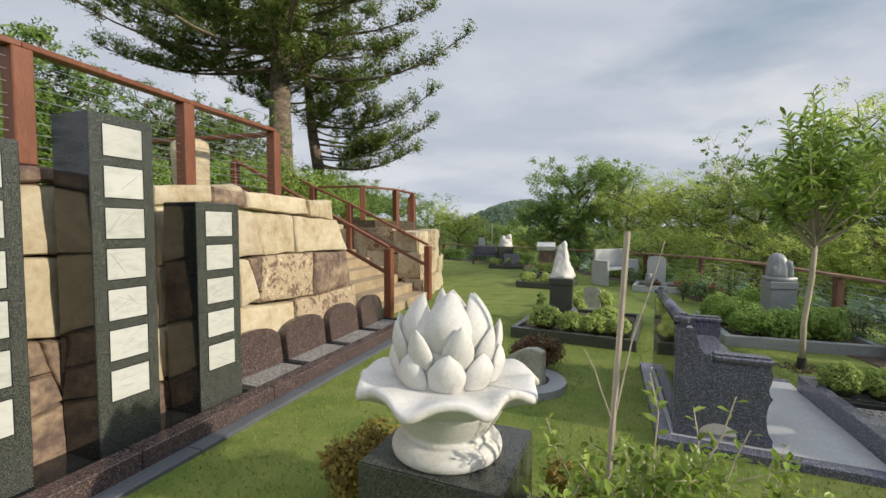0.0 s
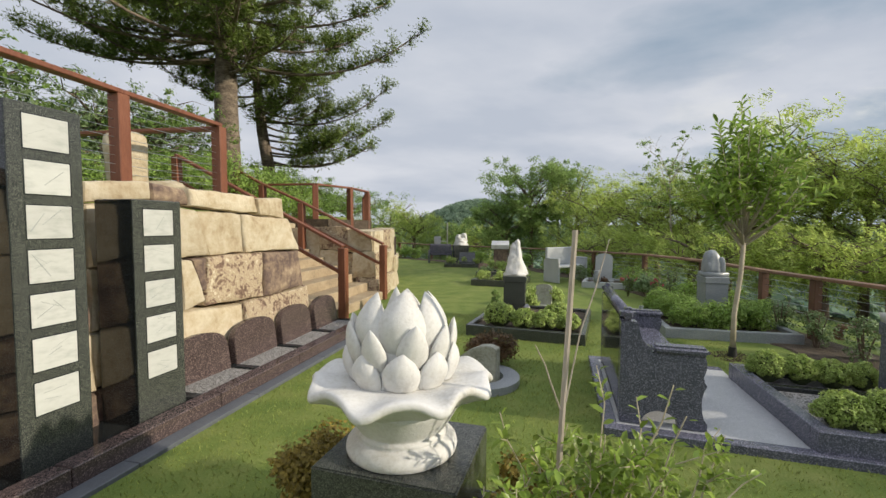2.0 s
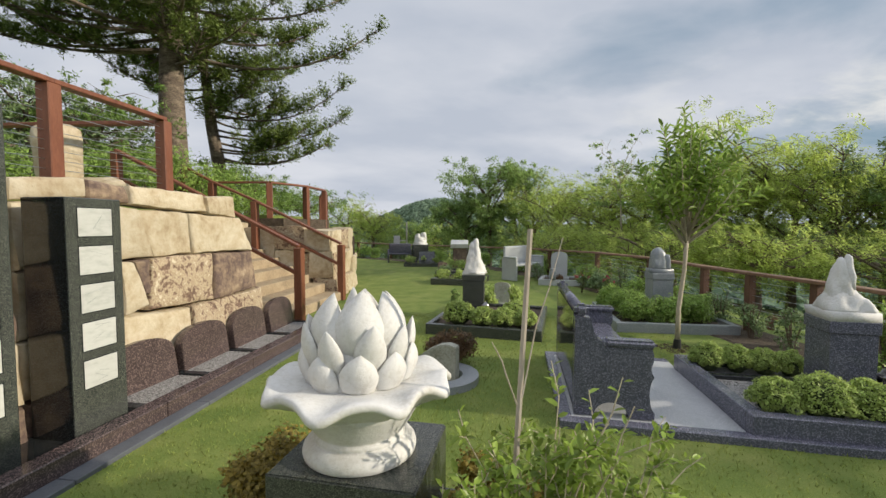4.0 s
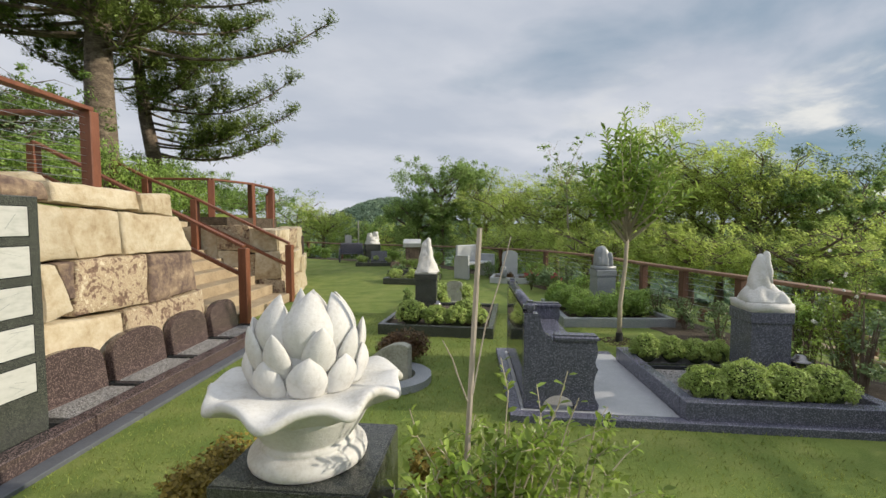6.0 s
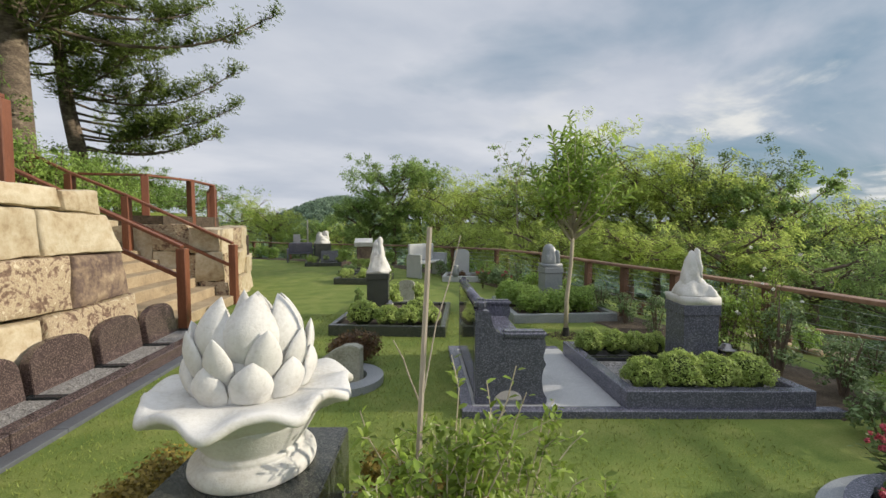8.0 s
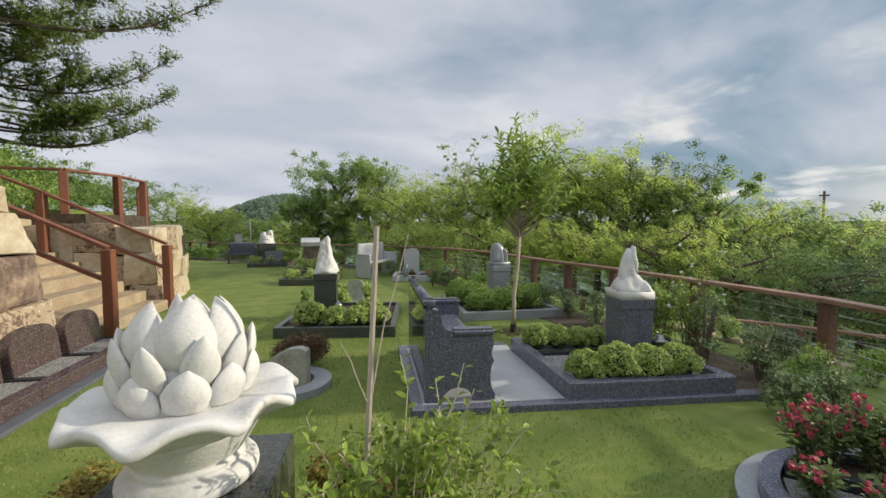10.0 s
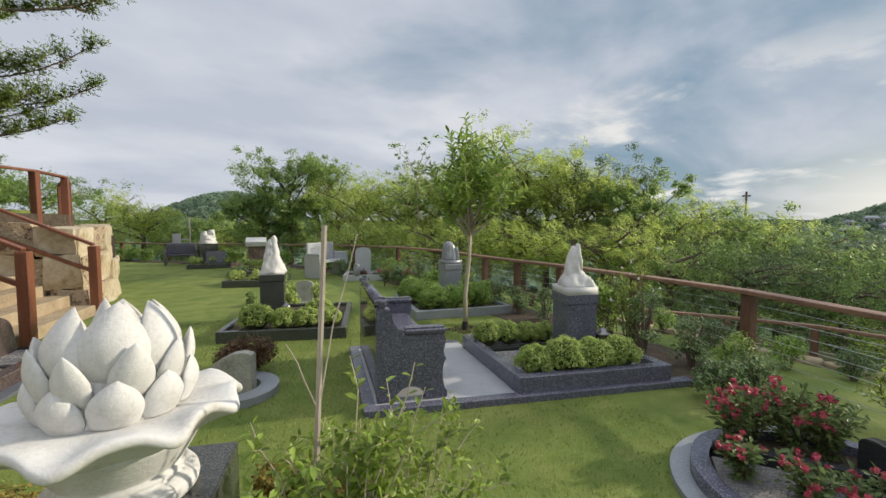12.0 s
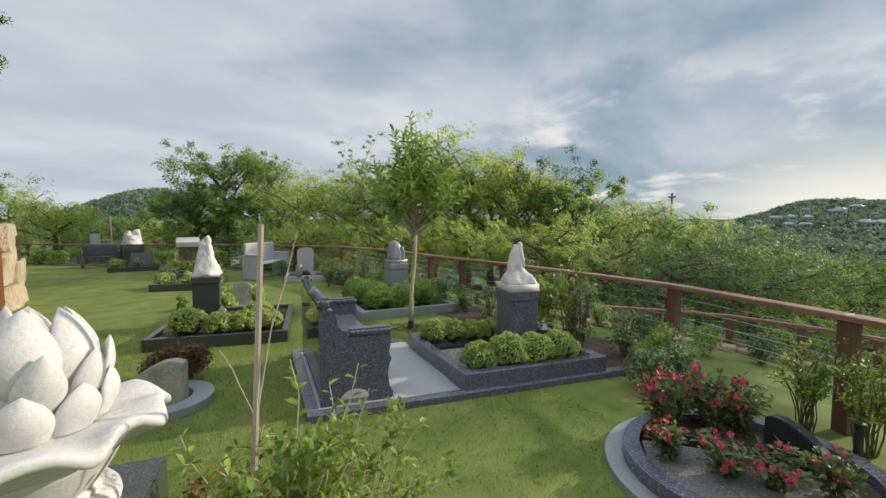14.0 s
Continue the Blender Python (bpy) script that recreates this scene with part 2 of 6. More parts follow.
M_LEAF_B = leaf_mat("dark_leaves", (0.17, 0.29, 0.085), (0.39, 0.50, 0.17), 0.5, 0.6)
M_LEAF_C = leaf_mat("glossy_leaves", (0.10, 0.19, 0.03), (0.40, 0.50, 0.10), 0.34, 0.45)
M_LEAF_D = leaf_mat("box_leaves", (0.27, 0.38, 0.085), (0.53, 0.62, 0.20), 0.5, 0.45)
M_LEAF_E = leaf_mat("hedge_leaves", (0.20, 0.34, 0.075), (0.43, 0.56, 0.15), 0.45, 0.5)
M_LEAF_F = leaf_mat("grey_green_leaves", (0.105, 0.175, 0.079), (0.263, 0.350, 0.149), 0.5, 0.3)
M_INNER_SHADE = mat("inner_shade", [(0.03, 0.045, 0.015), (0.07, 0.09, 0.03)], 0.95, 20.0, 80.0, 0.5)
M_LEAF_R = leaf_mat("rose_leaves", (0.075, 0.12, 0.045), (0.24, 0.32, 0.10), 0.45, 0.35)
M_CANE = mat("rose_cane", [(0.07, 0.06, 0.03), (0.16, 0.15, 0.07)], 0.7, 20.0, 80.0, 0.2)
M_GOLD = leaf_mat("golden_leaves", (0.13, 0.105, 0.025), (0.38, 0.285, 0.055), 0.5, 0.35)
M_BRONZE = leaf_mat("bronze_leaves", (0.069, 0.034, 0.021), (0.172, 0.103, 0.040), 0.5, 0.2)
M_ROSE = leaf_mat("red_petals", (0.42, 0.045, 0.085), (0.68, 0.15, 0.20), 0.55, 0.25)
M_PETALW = leaf_mat("white_petals", (0.650, 0.620, 0.550), (0.800, 0.800, 0.760), 0.5, 0.25)
M_MOSSY = mat("mossy_pale_stone", [(0.16, 0.16, 0.11), (0.36, 0.36, 0.30), (0.48, 0.47, 0.41)], 0.7, 5.0, 40.0, 0.4, spread=0.4)
M_PALEGR = mat("pale_granite", [(0.36, 0.38, 0.39), (0.50, 0.52, 0.53)], 0.45, 4.0, 60.0, 0.08, spread=0.4)
# distance haze is mixed into this leaf colour: paler and bluer green
M_FARHAZE = leaf_mat("hazy_hill_woods", (0.15, 0.235, 0.16), (0.25, 0.335, 0.22), 0.8, 0.4)
M_LEAF_S = leaf_mat("young_tree_leaves", (0.13, 0.25, 0.045), (0.42, 0.54, 0.12), 0.36, 0.5)
M_LEAF_K = leaf_mat("shaded_dark_leaves", (0.05, 0.095, 0.028), (0.15, 0.225, 0.06), 0.5, 0.35)
M_LEAF_T = leaf_mat("terrace_leaves", (0.12, 0.22, 0.05), (0.28, 0.40, 0.10), 0.5, 0.45)
M_GRANHON = mat("honed_black_granite", [(0.012, 0.014, 0.016), (0.024, 0.028, 0.030)], 0.55, 6.0, 80.0, 0.02, speck=(300, (0.06, 0.065, 0.06), 0.75), spread=0.4, spec=0.3)
M_OLDPOST = mat("weathered_post", [(0.075, 0.034, 0.020), (0.14, 0.068, 0.040), (0.20, 0.11, 0.07)], 0.6, 3.0, 26.0, 0.3, spread=0.42, stretch=(3, 3, 0.6))
M_SLOPE = mat("rough_slope", [(0.045, 0.040, 0.018), (0.085, 0.088, 0.032), (0.15, 0.14, 0.062)], 0.95, 2.5, 40.0, 0.9, spread=0.36, spec=0.15)


# ---- helpers for building ----
def obj(name, verts, faces, material, parent=None, label="", smooth=False):
    me = bpy.data.meshes.new(name)
    me.from_pydata(verts, [], faces)
    if smooth:
        me.polygons.foreach_set("use_smooth", [True] * len(me.polygons))
    me.materials.append(material)
    ob = new(name, me)
    if parent:
        ob.parent = parent
    if label:
        ob["label"] = label
    return ob


def part(name, bm, material, parent, label="", smooth=False):
    me = bpy.data.meshes.new(name)
    bm.normal_update()
    bm.to_mesh(me)
    bm.free()
    if smooth:
        me.polygons.foreach_set("use_smooth", [True] * len(me.polygons))
    me.materials.append(material)
    ob = new(name, me)
    if parent:
        ob.parent = parent
    if label:
        ob["label"] = label
    return ob


def thing(name, m, label, category, group="", kind=""):
    ob = new(name)
    ob.empty_display_size = 0.1
    ob.matrix_world = m
    return tagged(ob, label, category, group, kind)


def box(x0, x1, y0, y1, z0, z1, bevel=0.0, seg=1):
    bm = bmesh.new()
    bmesh.ops.create_cube(bm, size=1, matrix=Matrix.LocRotScale(((x0 + x1) / 2, (y0 + y1) / 2, (z0 + z1) / 2), None, (x1 - x0, y1 - y0, z1 - z0)))
    if bevel:
        bmesh.ops.bevel(bm, geom=bm.edges[:], offset=bevel, segments=seg, affect="EDGES", clamp_overlap=True)
    return bm


def beam(a, b, w, h, bevel=0.006):
    """A straight bar from a to b, w wide and h high."""
    a, b = Vector(a), Vector(b)
    d = b - a
    bm = box(-w / 2, w / 2, 0, d.length, -h / 2, h / 2, bevel)
    side = Vector((d.y, -d.x, 0)).normalized()
    y = d.normalized()
    z = side.cross(y)
    m = Matrix((side, y, z)).transposed().to_4x4()
    m.translation = a
    bm.transform(m)
    return bm


def prism(outline, z0, z1, bevel=0.0):
    """An upright block on a plan outline."""
    bm = bmesh.new()
    vs = [bm.verts.new((x, y, z0)) for x, y in outline]
    f = bm.faces.new(vs)
    r = bmesh.ops.extrude_face_region(bm, geom=[f])
    bmesh.ops.translate(bm, verts=[v for v in r["geom"] if isinstance(v, bmesh.types.BMVert)], vec=(0, 0, z1 - z0))
    bmesh.ops.recalc_face_normals(bm, faces=bm.faces[:])
    if bevel:
        bmesh.ops.bevel(bm, geom=bm.edges[:], offset=bevel, segments=2, affect="EDGES", clamp_overlap=True)
    return bm


def slabbed(outline, y0, y1, bevel=0.0):
    """A standing plate: an outline in x and z, between two depths y."""
    bm = prism([(x, z) for x, z in outline], y0, y1, bevel)
    bm.transform(Matrix(((1, 0, 0, 0), (0, 0, 1, 0), (0, 1, 0, 0), (0, 0, 0, 1))))
    bmesh.ops.recalc_face_normals(bm, faces=bm.faces[:])
    return bm


def lathe(profile, seg=32):
    vs, fs = [], []
    for r, z in profile:
        for i in range(seg):
            a = 2 * math.pi * i / seg
            vs.append((r * math.cos(a), r * math.sin(a), z))
    for j in range(len(profile) - 1):
        for i in range(seg):
            k = (i + 1) % seg
            fs.append((j * seg + i, j * seg + k, (j + 1) * seg + k, (j + 1) * seg + i))
    fs.append(tuple(range(seg))[::-1])
    fs.append(tuple(range((len(profile) - 1) * seg, len(profile) * seg)))
    return vs, fs


def tube(points, radii, seg=7):
    vs, fs = [], []
    pts = [Vector(p) for p in points]
    for i, p in enumerate(pts):
        d = (pts[min(i + 1, len(pts) - 1)] - pts[max(i - 1, 0)]).normalized()
        s = d.orthogonal().normalized() if abs(d.z) < 0.99 else Vector((1, 0, 0))
        if i and (s - last).length > 1:
            s = (last - d * last.dot(d)).normalized()
        last = s
        u = d.cross(s)
        for k in range(seg):
            a = 2 * math.pi * k / seg
            vs.append(tuple(p + (s * math.cos(a) + u * math.sin(a)) * radii[i]))
    for i in range(len(pts) - 1):
        for k in range(seg):
            j = (k + 1) % seg
            fs.append((i * seg + k, i * seg + j, (i + 1) * seg + j, (i + 1) * seg + k))
    fs.append(tuple(range(seg))[::-1])
    fs.append(tuple(range((len(pts) - 1) * seg, len(pts) * seg)))
    return vs, fs


def joined(*pieces):
    vs, fs = [], []
    for v, f in pieces:
        o = len(vs)
        vs += v
        fs += [tuple(i + o for i in q) for q in f]
    return vs, fs


def leaves(centres, ways, size, aspect=0.45, fold=0.15, vary=0.35):
    """Leaf blades, each a folded pointed quad, at centres along ways (arrays)."""
    n = len(centres)
    rng = np.random
    w = ways / (np.linalg.norm(ways, axis=1, keepdims=True) + 1e-9)
    o = np.cross(w, rng.normal(size=(n, 3)))
    o /= np.linalg.norm(o, axis=1, keepdims=True) + 1e-9
    nrm = np.cross(w, o)
    s = (size * (1 + vary * rng.uniform(-1, 1, (n, 1))))
    base = centres - w * s * 0.5
    tip = centres + w * s * 0.5
    mid = centres + nrm * s * fold
    a = mid + o * s * aspect * 0.5
    b = mid - o * s * aspect * 0.5
    v = np.stack([base, a, tip, b], 1).reshape(-1, 3)
    return v, n


def leaf_obj(name, v, n, material, parent=None, label=""):
    me = bpy.data.meshes.new(name)
    me.vertices.add(len(v))
    me.vertices.foreach_set("co", np.asarray(v, dtype=np.float32).ravel())
    me.loops.add(4 * n)
    me.loops.foreach_set("vertex_index", np.arange(4 * n, dtype=np.int32))
    me.polygons.add(n)
    me.polygons.foreach_set("loop_start", np.arange(0, 4 * n, 4, dtype=np.int32))
    me.update(calc_edges=True)
    me.materials.append(material)
    ob = new(name, me)
    if parent:
        ob.parent = parent
    if label:
        ob["label"] = label
    return ob


def oval_leaves(name, centres, ways, size, aspect, material, parent, vary=0.35):
    """Oval leaf blades of two folded halves along a midrib, for plants close to the path."""
    n = len(centres)
    w = ways / (np.linalg.norm(ways, axis=1, keepdims=True) + 1e-9)
    o = np.cross(w, np.random.normal(size=(n, 3)) + np.array([0, 0, 2.2]))
    o /= np.linalg.norm(o, axis=1, keepdims=True) + 1e-9
    nrm = np.cross(o, w)
    s = size * (1 + vary * np.random.uniform(-1, 1, (n, 1)))
    rows = [centres - w * s * 0.5]
    for along, wide, lift in ((-0.22, 0.40, 0.07), (0.14, 0.46, 0.07)):
        rows.append(centres + w * s * along + o * s * aspect * wide + nrm * s * lift)
    rows.append(centres + w * s * 0.5 - nrm * s * 0.06)
    for along, wide, lift in ((0.14, 0.46, 0.07), (-0.22, 0.40, 0.07)):
        rows.append(centres + w * s * along - o * s * aspect * wide + nrm * s * lift)
    v = np.stack(rows, 1).reshape(-1, 3)
    me = bpy.data.meshes.new(name)
    me.vertices.add(6 * n)
    me.vertices.foreach_set("co", np.asarray(v, dtype=np.float32).ravel())
    k = np.arange(n, dtype=np.int32)[:, None] * 6
    me.loops.add(8 * n)
    me.loops.foreach_set("vertex_index", (k + np.array([0, 1, 2, 3, 0, 3, 4, 5], dtype=np.int32)).ravel())
    me.polygons.add(2 * n)
    me.polygons.foreach_set("loop_start", np.arange(0, 8 * n, 4, dtype=np.int32))
    me.update(calc_edges=True)
    me.materials.append(material)
    ob = new(name, me)
    ob.parent = parent
    return ob


def facing_leaves(p, w, n, size, aspect, fold=0.12, vary=0.35):
    """Folded leaf blades at p along w whose upper side looks along n (arrays)."""
    n = n / (np.linalg.norm(n, axis=1, keepdims=True) + 1e-9)
    w = w - n * (w * n).sum(1, keepdims=True)
    w /= np.linalg.norm(w, axis=1, keepdims=True) + 1e-9
    o = np.cross(n, w)
    s = size * (1 + vary * np.random.uniform(-1, 1, (len(p), 1)))
    mid = p - n * s * fold
    v = np.stack([p - w * s * 0.5, mid + o * s * aspect * 0.5, p + w * s * 0.5, mid - o * s * aspect * 0.5], 1)
    return v.reshape(-1, 3), len(p)


def clumps(centres, radii, per, size, flat=1.0, aspect=0.45, up=0.3, shell=0.6):
    """Leaves round many clump centres, thicker towards each clump's skin, upper sides turned out and up."""
    c = np.repeat(np.asarray(centres, float), per, axis=0)
    r = np.repeat(np.asarray(radii, float), per)[:, None]
    d = np.random.normal(size=c.shape)
    d /= np.linalg.norm(d, axis=1, keepdims=True)
    k = shell + (1 - shell) * np.random.uniform(0, 1, (len(c), 1))
    k *= np.random.uniform(0.8, 1.1, (len(c), 1))
    p = c + d * r * k * np.array([1, 1, flat])
    n = d * 0.7 + np.random.normal(size=c.shape) * 0.45 + np.array([0, 0, 0.4]) + np.array(sun_way) * 0.3
    w = d * 0.5 + np.random.normal(size=c.shape) * 0.7 + np.array([0, 0, up])
    return facing_leaves(p, w, n, size, aspect)


LIGHT = np.array(sun_way)


def fronds(centres, radii, per, length, flat=0.8, pairs=5, slim=0.34, droop=0.25):
    """Pinnate leaves round clump centres: paired narrow leaflets along a short arching stalk."""
    c = np.repeat(np.asarray(centres, float), per, axis=0)
    r = np.repeat(np.asarray(radii, float), per)[:, None]
    d = np.random.normal(size=c.shape)
    d /= np.linalg.norm(d, axis=1, keepdims=True)
    p = c + d * r * np.random.uniform(0.35, 1.05, (len(c), 1)) * np.array([1, 1, flat])
    n = d * 0.40 + np.random.normal(size=c.shape) * 0.35 + np.array([0, 0, 0.65]) + LIGHT * 0.5
    n /= np.linalg.norm(n, axis=1, keepdims=True)
    w = d * np.array([1, 1, 0.4]) + np.random.normal(size=c.shape) * 0.55 - np.array([0, 0, droop])
    w -= n * (w * n).sum(1, keepdims=True)
    w /= np.linalg.norm(w, axis=1, keepdims=True) + 1e-9
    o = np.cross(n, w)
    ln = length * np.random.uniform(0.7, 1.3, (len(c), 1))
    vs = []
    for i in range(pairs):
        s = (i + 0.5) / pairs
        along = p + w * ln * (s - 0.5) - n * ln * 0.35 * s * s
        wide = ln * 0.36 * (0.55 + 0.9 * s * (1 - s) * 2)
        for side in (-1, 1):
            t = o * side * 0.85 + w * 0.5 + np.random.normal(size=c.shape) * 0.12
            tip = along + t * wide
            half = w * wide * slim * 0.5 + n * wide * np.random.uniform(-0.10, 0.10, (len(c), 1))
            mid = along + t * wide * 0.5
            vs.append(np.stack([along, mid + half, tip, mid - half], 1))
    v = np.stack(vs, 1).reshape(-1, 3)
    return v, len(c) * pairs * 2


def heap(n, x0, x1, y0, y1, z, size):
    """Loose gravel stones on a rectangle, as small four-sided chips."""
    vs, fs = [], []
    for _ in range(n):
        x, y, s = random.uniform(x0, x1), random.uniform(y0, y1), size * random.uniform(0.5, 1.0)
        a = random.uniform(0, 6.28)
        o = len(vs)
        for k in range(3):
            vs.append((x + s * math.cos(a + 2.1 * k), y + s * math.sin(a + 2.1 * k), z))
        vs.append((x + random.uniform(-.3, .3) * s, y + random.uniform(-.3, .3) * s, z + s * random.uniform(0.5, 1.0)))
        fs += [(o, o + 1, o + 3), (o + 1, o + 2, o + 3), (o + 2, o, o + 3)]
    return vs, fs


def rock(x0, x1, y0, y1, z0, z1, seed, rough=0.03, cuts=4, round_by=0.045):
    """A rough quarried block: a divided box with softened corners and uneven faces."""
    bm = box(-0.5, 0.5, -0.5, 0.5, -0.5, 0.5)
    bmesh.ops.subdivide_edges(bm, edges=bm.edges[:], cuts=cuts, use_grid_fill=True)
    sx, sy, sz = x1 - x0, y1 - y0, z1 - z0
    small = min(sx, sy, sz)
    rad = round_by * small
    off = Vector((seed * 3.7, seed * 1.9, seed * 5.3))
    lean, tip = 0.16 * noise.noise(off + Vector((0.3, 0, 0))), 0.09 * noise.noise(off + Vector((0, 0.7, 0)))
    for v in bm.verts:
        p = Vector((v.co.x * sx, v.co.y * sy, v.co.z * sz))
        h = Vector((sx / 2 - rad, sy / 2 - rad, sz / 2 - rad))
        q = Vector([max(-h[i], min(h[i], p[i])) for i in range(3)])
        d = p - q
        if d.length > 1e-6:
            p = q + d.normalized() * rad
        n3 = Vector((noise.noise(p * 2.1 + off), noise.noise(p * 2.3 + off * 2), noise.noise(p * 2.0 - off)))
        n4 = noise.noise(p * 7.0 + off)
        n5 = abs(noise.noise(p * 4.2 - off)) - 0.25
        p = p + n3 * rough * 1.9 + p.normalized() * (n4 * rough * 0.6 - n5 * rough * 0.9)
        p.y, p.z = p.y + p.z * lean, p.z + p.y * tip
        v.co = p + Vector(((x0 + x1) / 2, (y0 + y1) / 2, (z0 + z1) / 2))
    return bm


# ---- plan ----
WALL = pose(-1.253, 4.02, 0, 0, 0, -20)      # x towards the lawn, y along the wall
FENCE = [(3.2, -1.6), (4.34, 0.15), (5.04, 1.56), (5.35, 2.92), (5.6, 4.3), (5.68, 5.3), (5.82, 6.3), (6.2, 8.2), (6.15, 10.2), (5.85, 12.4), (5.3, 14.6), (4.2, 16.9), (2.9, 18.4), (1.5, 19.9), (0.06, 21.6), (-3.0, 24.0)]
RAIL_Z = [0.87] * 8 + [0.86, 0.81, 0.76, 0.715, 0.70, 0.69, 0.71, 0.70]


def fence_gap(x, y):
    """How far a place lies outside the lawn's fence (negative: inside)."""
    best, side = 1e9, 1
    for (ax, ay), (bx, by) in zip(FENCE[:-1], FENCE[1:]):
        dx, dy = bx - ax, by - ay
        k = max(0.0, min(1.0, ((x - ax) * dx + (y - ay) * dy) / (dx * dx + dy * dy)))
        d = math.hypot(x - ax - k * dx, y - ay - k * dy)
        if d < best:
            best, side = d, (dx * (y - ay) - dy * (x - ax))
    return best if side < 0 else -best


def hill(x, y):
    r, az = math.hypot(x, y), math.degrees(math.atan2(x, y))
    bump = noise.noise(Vector((x * 0.012, y * 0.012, 3.0))) * 5
    h = -19.0 + bump * 0.3
    far = math.exp(-((r - 480) / 130) ** 2)
    h += far * 40 * math.exp(-((az - 10.5) / 8.5) ** 2)
    far = math.exp(-((r - 620) / 170) ** 2)
    k = 1 / (1 + math.exp(-(az - 80.5) / 1.8))
    h += far * (27 * k * (0.8 + 0.2 * math.cos((az - 83) * 0.2)) + 14)
    far = math.exp(-((r - 1500) / 300) ** 2)
    h += far * (24 + 9 * noise.noise(Vector((az * 0.14, 2.0, 0))))
    return h + max(0, min(1, (r - 250) / 100)) * bump * 0.4


def ground_z(x, y):
    d = fence_gap(x, y)
    if x < -1.5 and y > -8:
        d = min(d, -0.5) if y < 24 else d
    if d <= 0:
        return 0.0
    if d < 4:
        z = -0.14 * d
    else:
        z = -0.56 - 0.30 * (min(d, 44) - 4)
    if d > 44:
        k = min(1, (d - 44) / 150)
        z += (hill(x, y) - z) * k * k * (3 - 2 * k)
    return z


def build_ground():
    radii = [0.001] + [0.45 * i for i in range(1, 60)]
    while radii[-1] < 3400:
        radii.append(radii[-1] * 1.065)
    seg = 220
    vs, fs, mi = [], [], []
    for r in radii:
        for i in range(seg):
            a = 2 * math.pi * i / seg
            x, y = r * math.sin(a), r * math.cos(a)
            vs.append((x, y, ground_z(x, y)))
    for j in range(len(radii) - 1):
        for i in range(seg):
            k = (i + 1) % seg
            fs.append((j * seg + i, (j + 1) * seg + i, (j + 1) * seg + k, j * seg + k))
            x, y, _ = vs[(j + 1) * seg + i]
            d = fence_gap(x, y)
            mi.append(1 if d > 5.5 else (2 if d > 2.6 else 0))
    ob = obj("ground", vs, [f[::-1] for f in fs], M_GRASS, smooth=True)
    ob.data.materials.append(M_WOODS)
    ob.data.materials.append(M_SLOPE)
    ob.data.polygons.foreach_set("material_index", mi)
    tagged(ob, "mown green lawn sloping away to wooded hills", "ground", kind="structure")


build_ground()


def build_border():
    """The mulched planting strip that runs inside the boundary fence, with an uneven lawn edge."""
    vs, fs = [], []
    pts = []
    for (ax, ay), (bx, by) in zip(FENCE[2:-2], FENCE[3:-1]):
        k = max(2, int(math.hypot(bx - ax, by - ay) / 0.12))
        pts += [(ax + (bx - ax) * i / k, ay + (by - ay) * i / k) for i in range(k)]
    for i, (x, y) in enumerate(pts):
        x2, y2 = pts[min(i + 3, len(pts) - 1)]
        x1, y1 = pts[max(i - 3, 0)]
        ln = math.hypot(x2 - x1, y2 - y1)
        nx, ny = -(y2 - y1) / ln, (x2 - x1) / ln
        wide = 0.80 + 0.10 * noise.noise(Vector((x * 2.3, y * 2.3, 0))) + 0.04 * noise.noise(Vector((x * 9, y * 9, 4)))
        for o, z in ((-0.25, -0.03), (0.1, 0.012), (wide - 0.06, 0.014), (wide, -0.01)):
            vs.append((x + nx * o, y + ny * o, z))
    for i in range(len(pts) - 1):
        for j in range(3):
            fs.append((4 * i + j, 4 * i + j + 1, 4 * i + j + 5, 4 * i + j + 4))
    tagged(obj("planting_border", vs, fs, M_MULCH), "mulched planting border along the boundary fence", "border", kind="structure")


build_border()


def build_grass():
    n = 120000
    r = np.sqrt(np.random.uniform(1.0, 56.0, n))
    a = np.radians(np.random.uniform(-62, 92, n))
    x, y = r * np.sin(a), r * np.cos(a)
    # lawn side of the kerb only
    side = (x + 1.253) * 0.940 - (y - 4.02) * 0.342
    ok = (side > 0.05) & (x < 2.9 + 0.27 * y)
    x, y = x[ok], y[ok]
    c = np.stack([x, y, np.full(len(x), 0.009)], 1)
    w = np.random.normal(size=c.shape) * 0.55 + np.array([0, 0, 1.0])
    v, k = leaves(c, w, 0.030, 0.15, 0.1, 0.5)
    tagged(leaf_obj("lawn_grass", v, k, M_BLADE), "short mown green grass blades of the lawn", "grass", kind="stuff")


build_grass()


# ---- retaining wall, kerb and terrace ----
wall = thing("wall_sandstone", WALL, "retaining wall of rough honey sandstone blocks", "wall", kind="structure")
part("core", box(-1.35, -0.98, -5.2, 1.36, 0.0, 1.66), M_SOIL, wall)
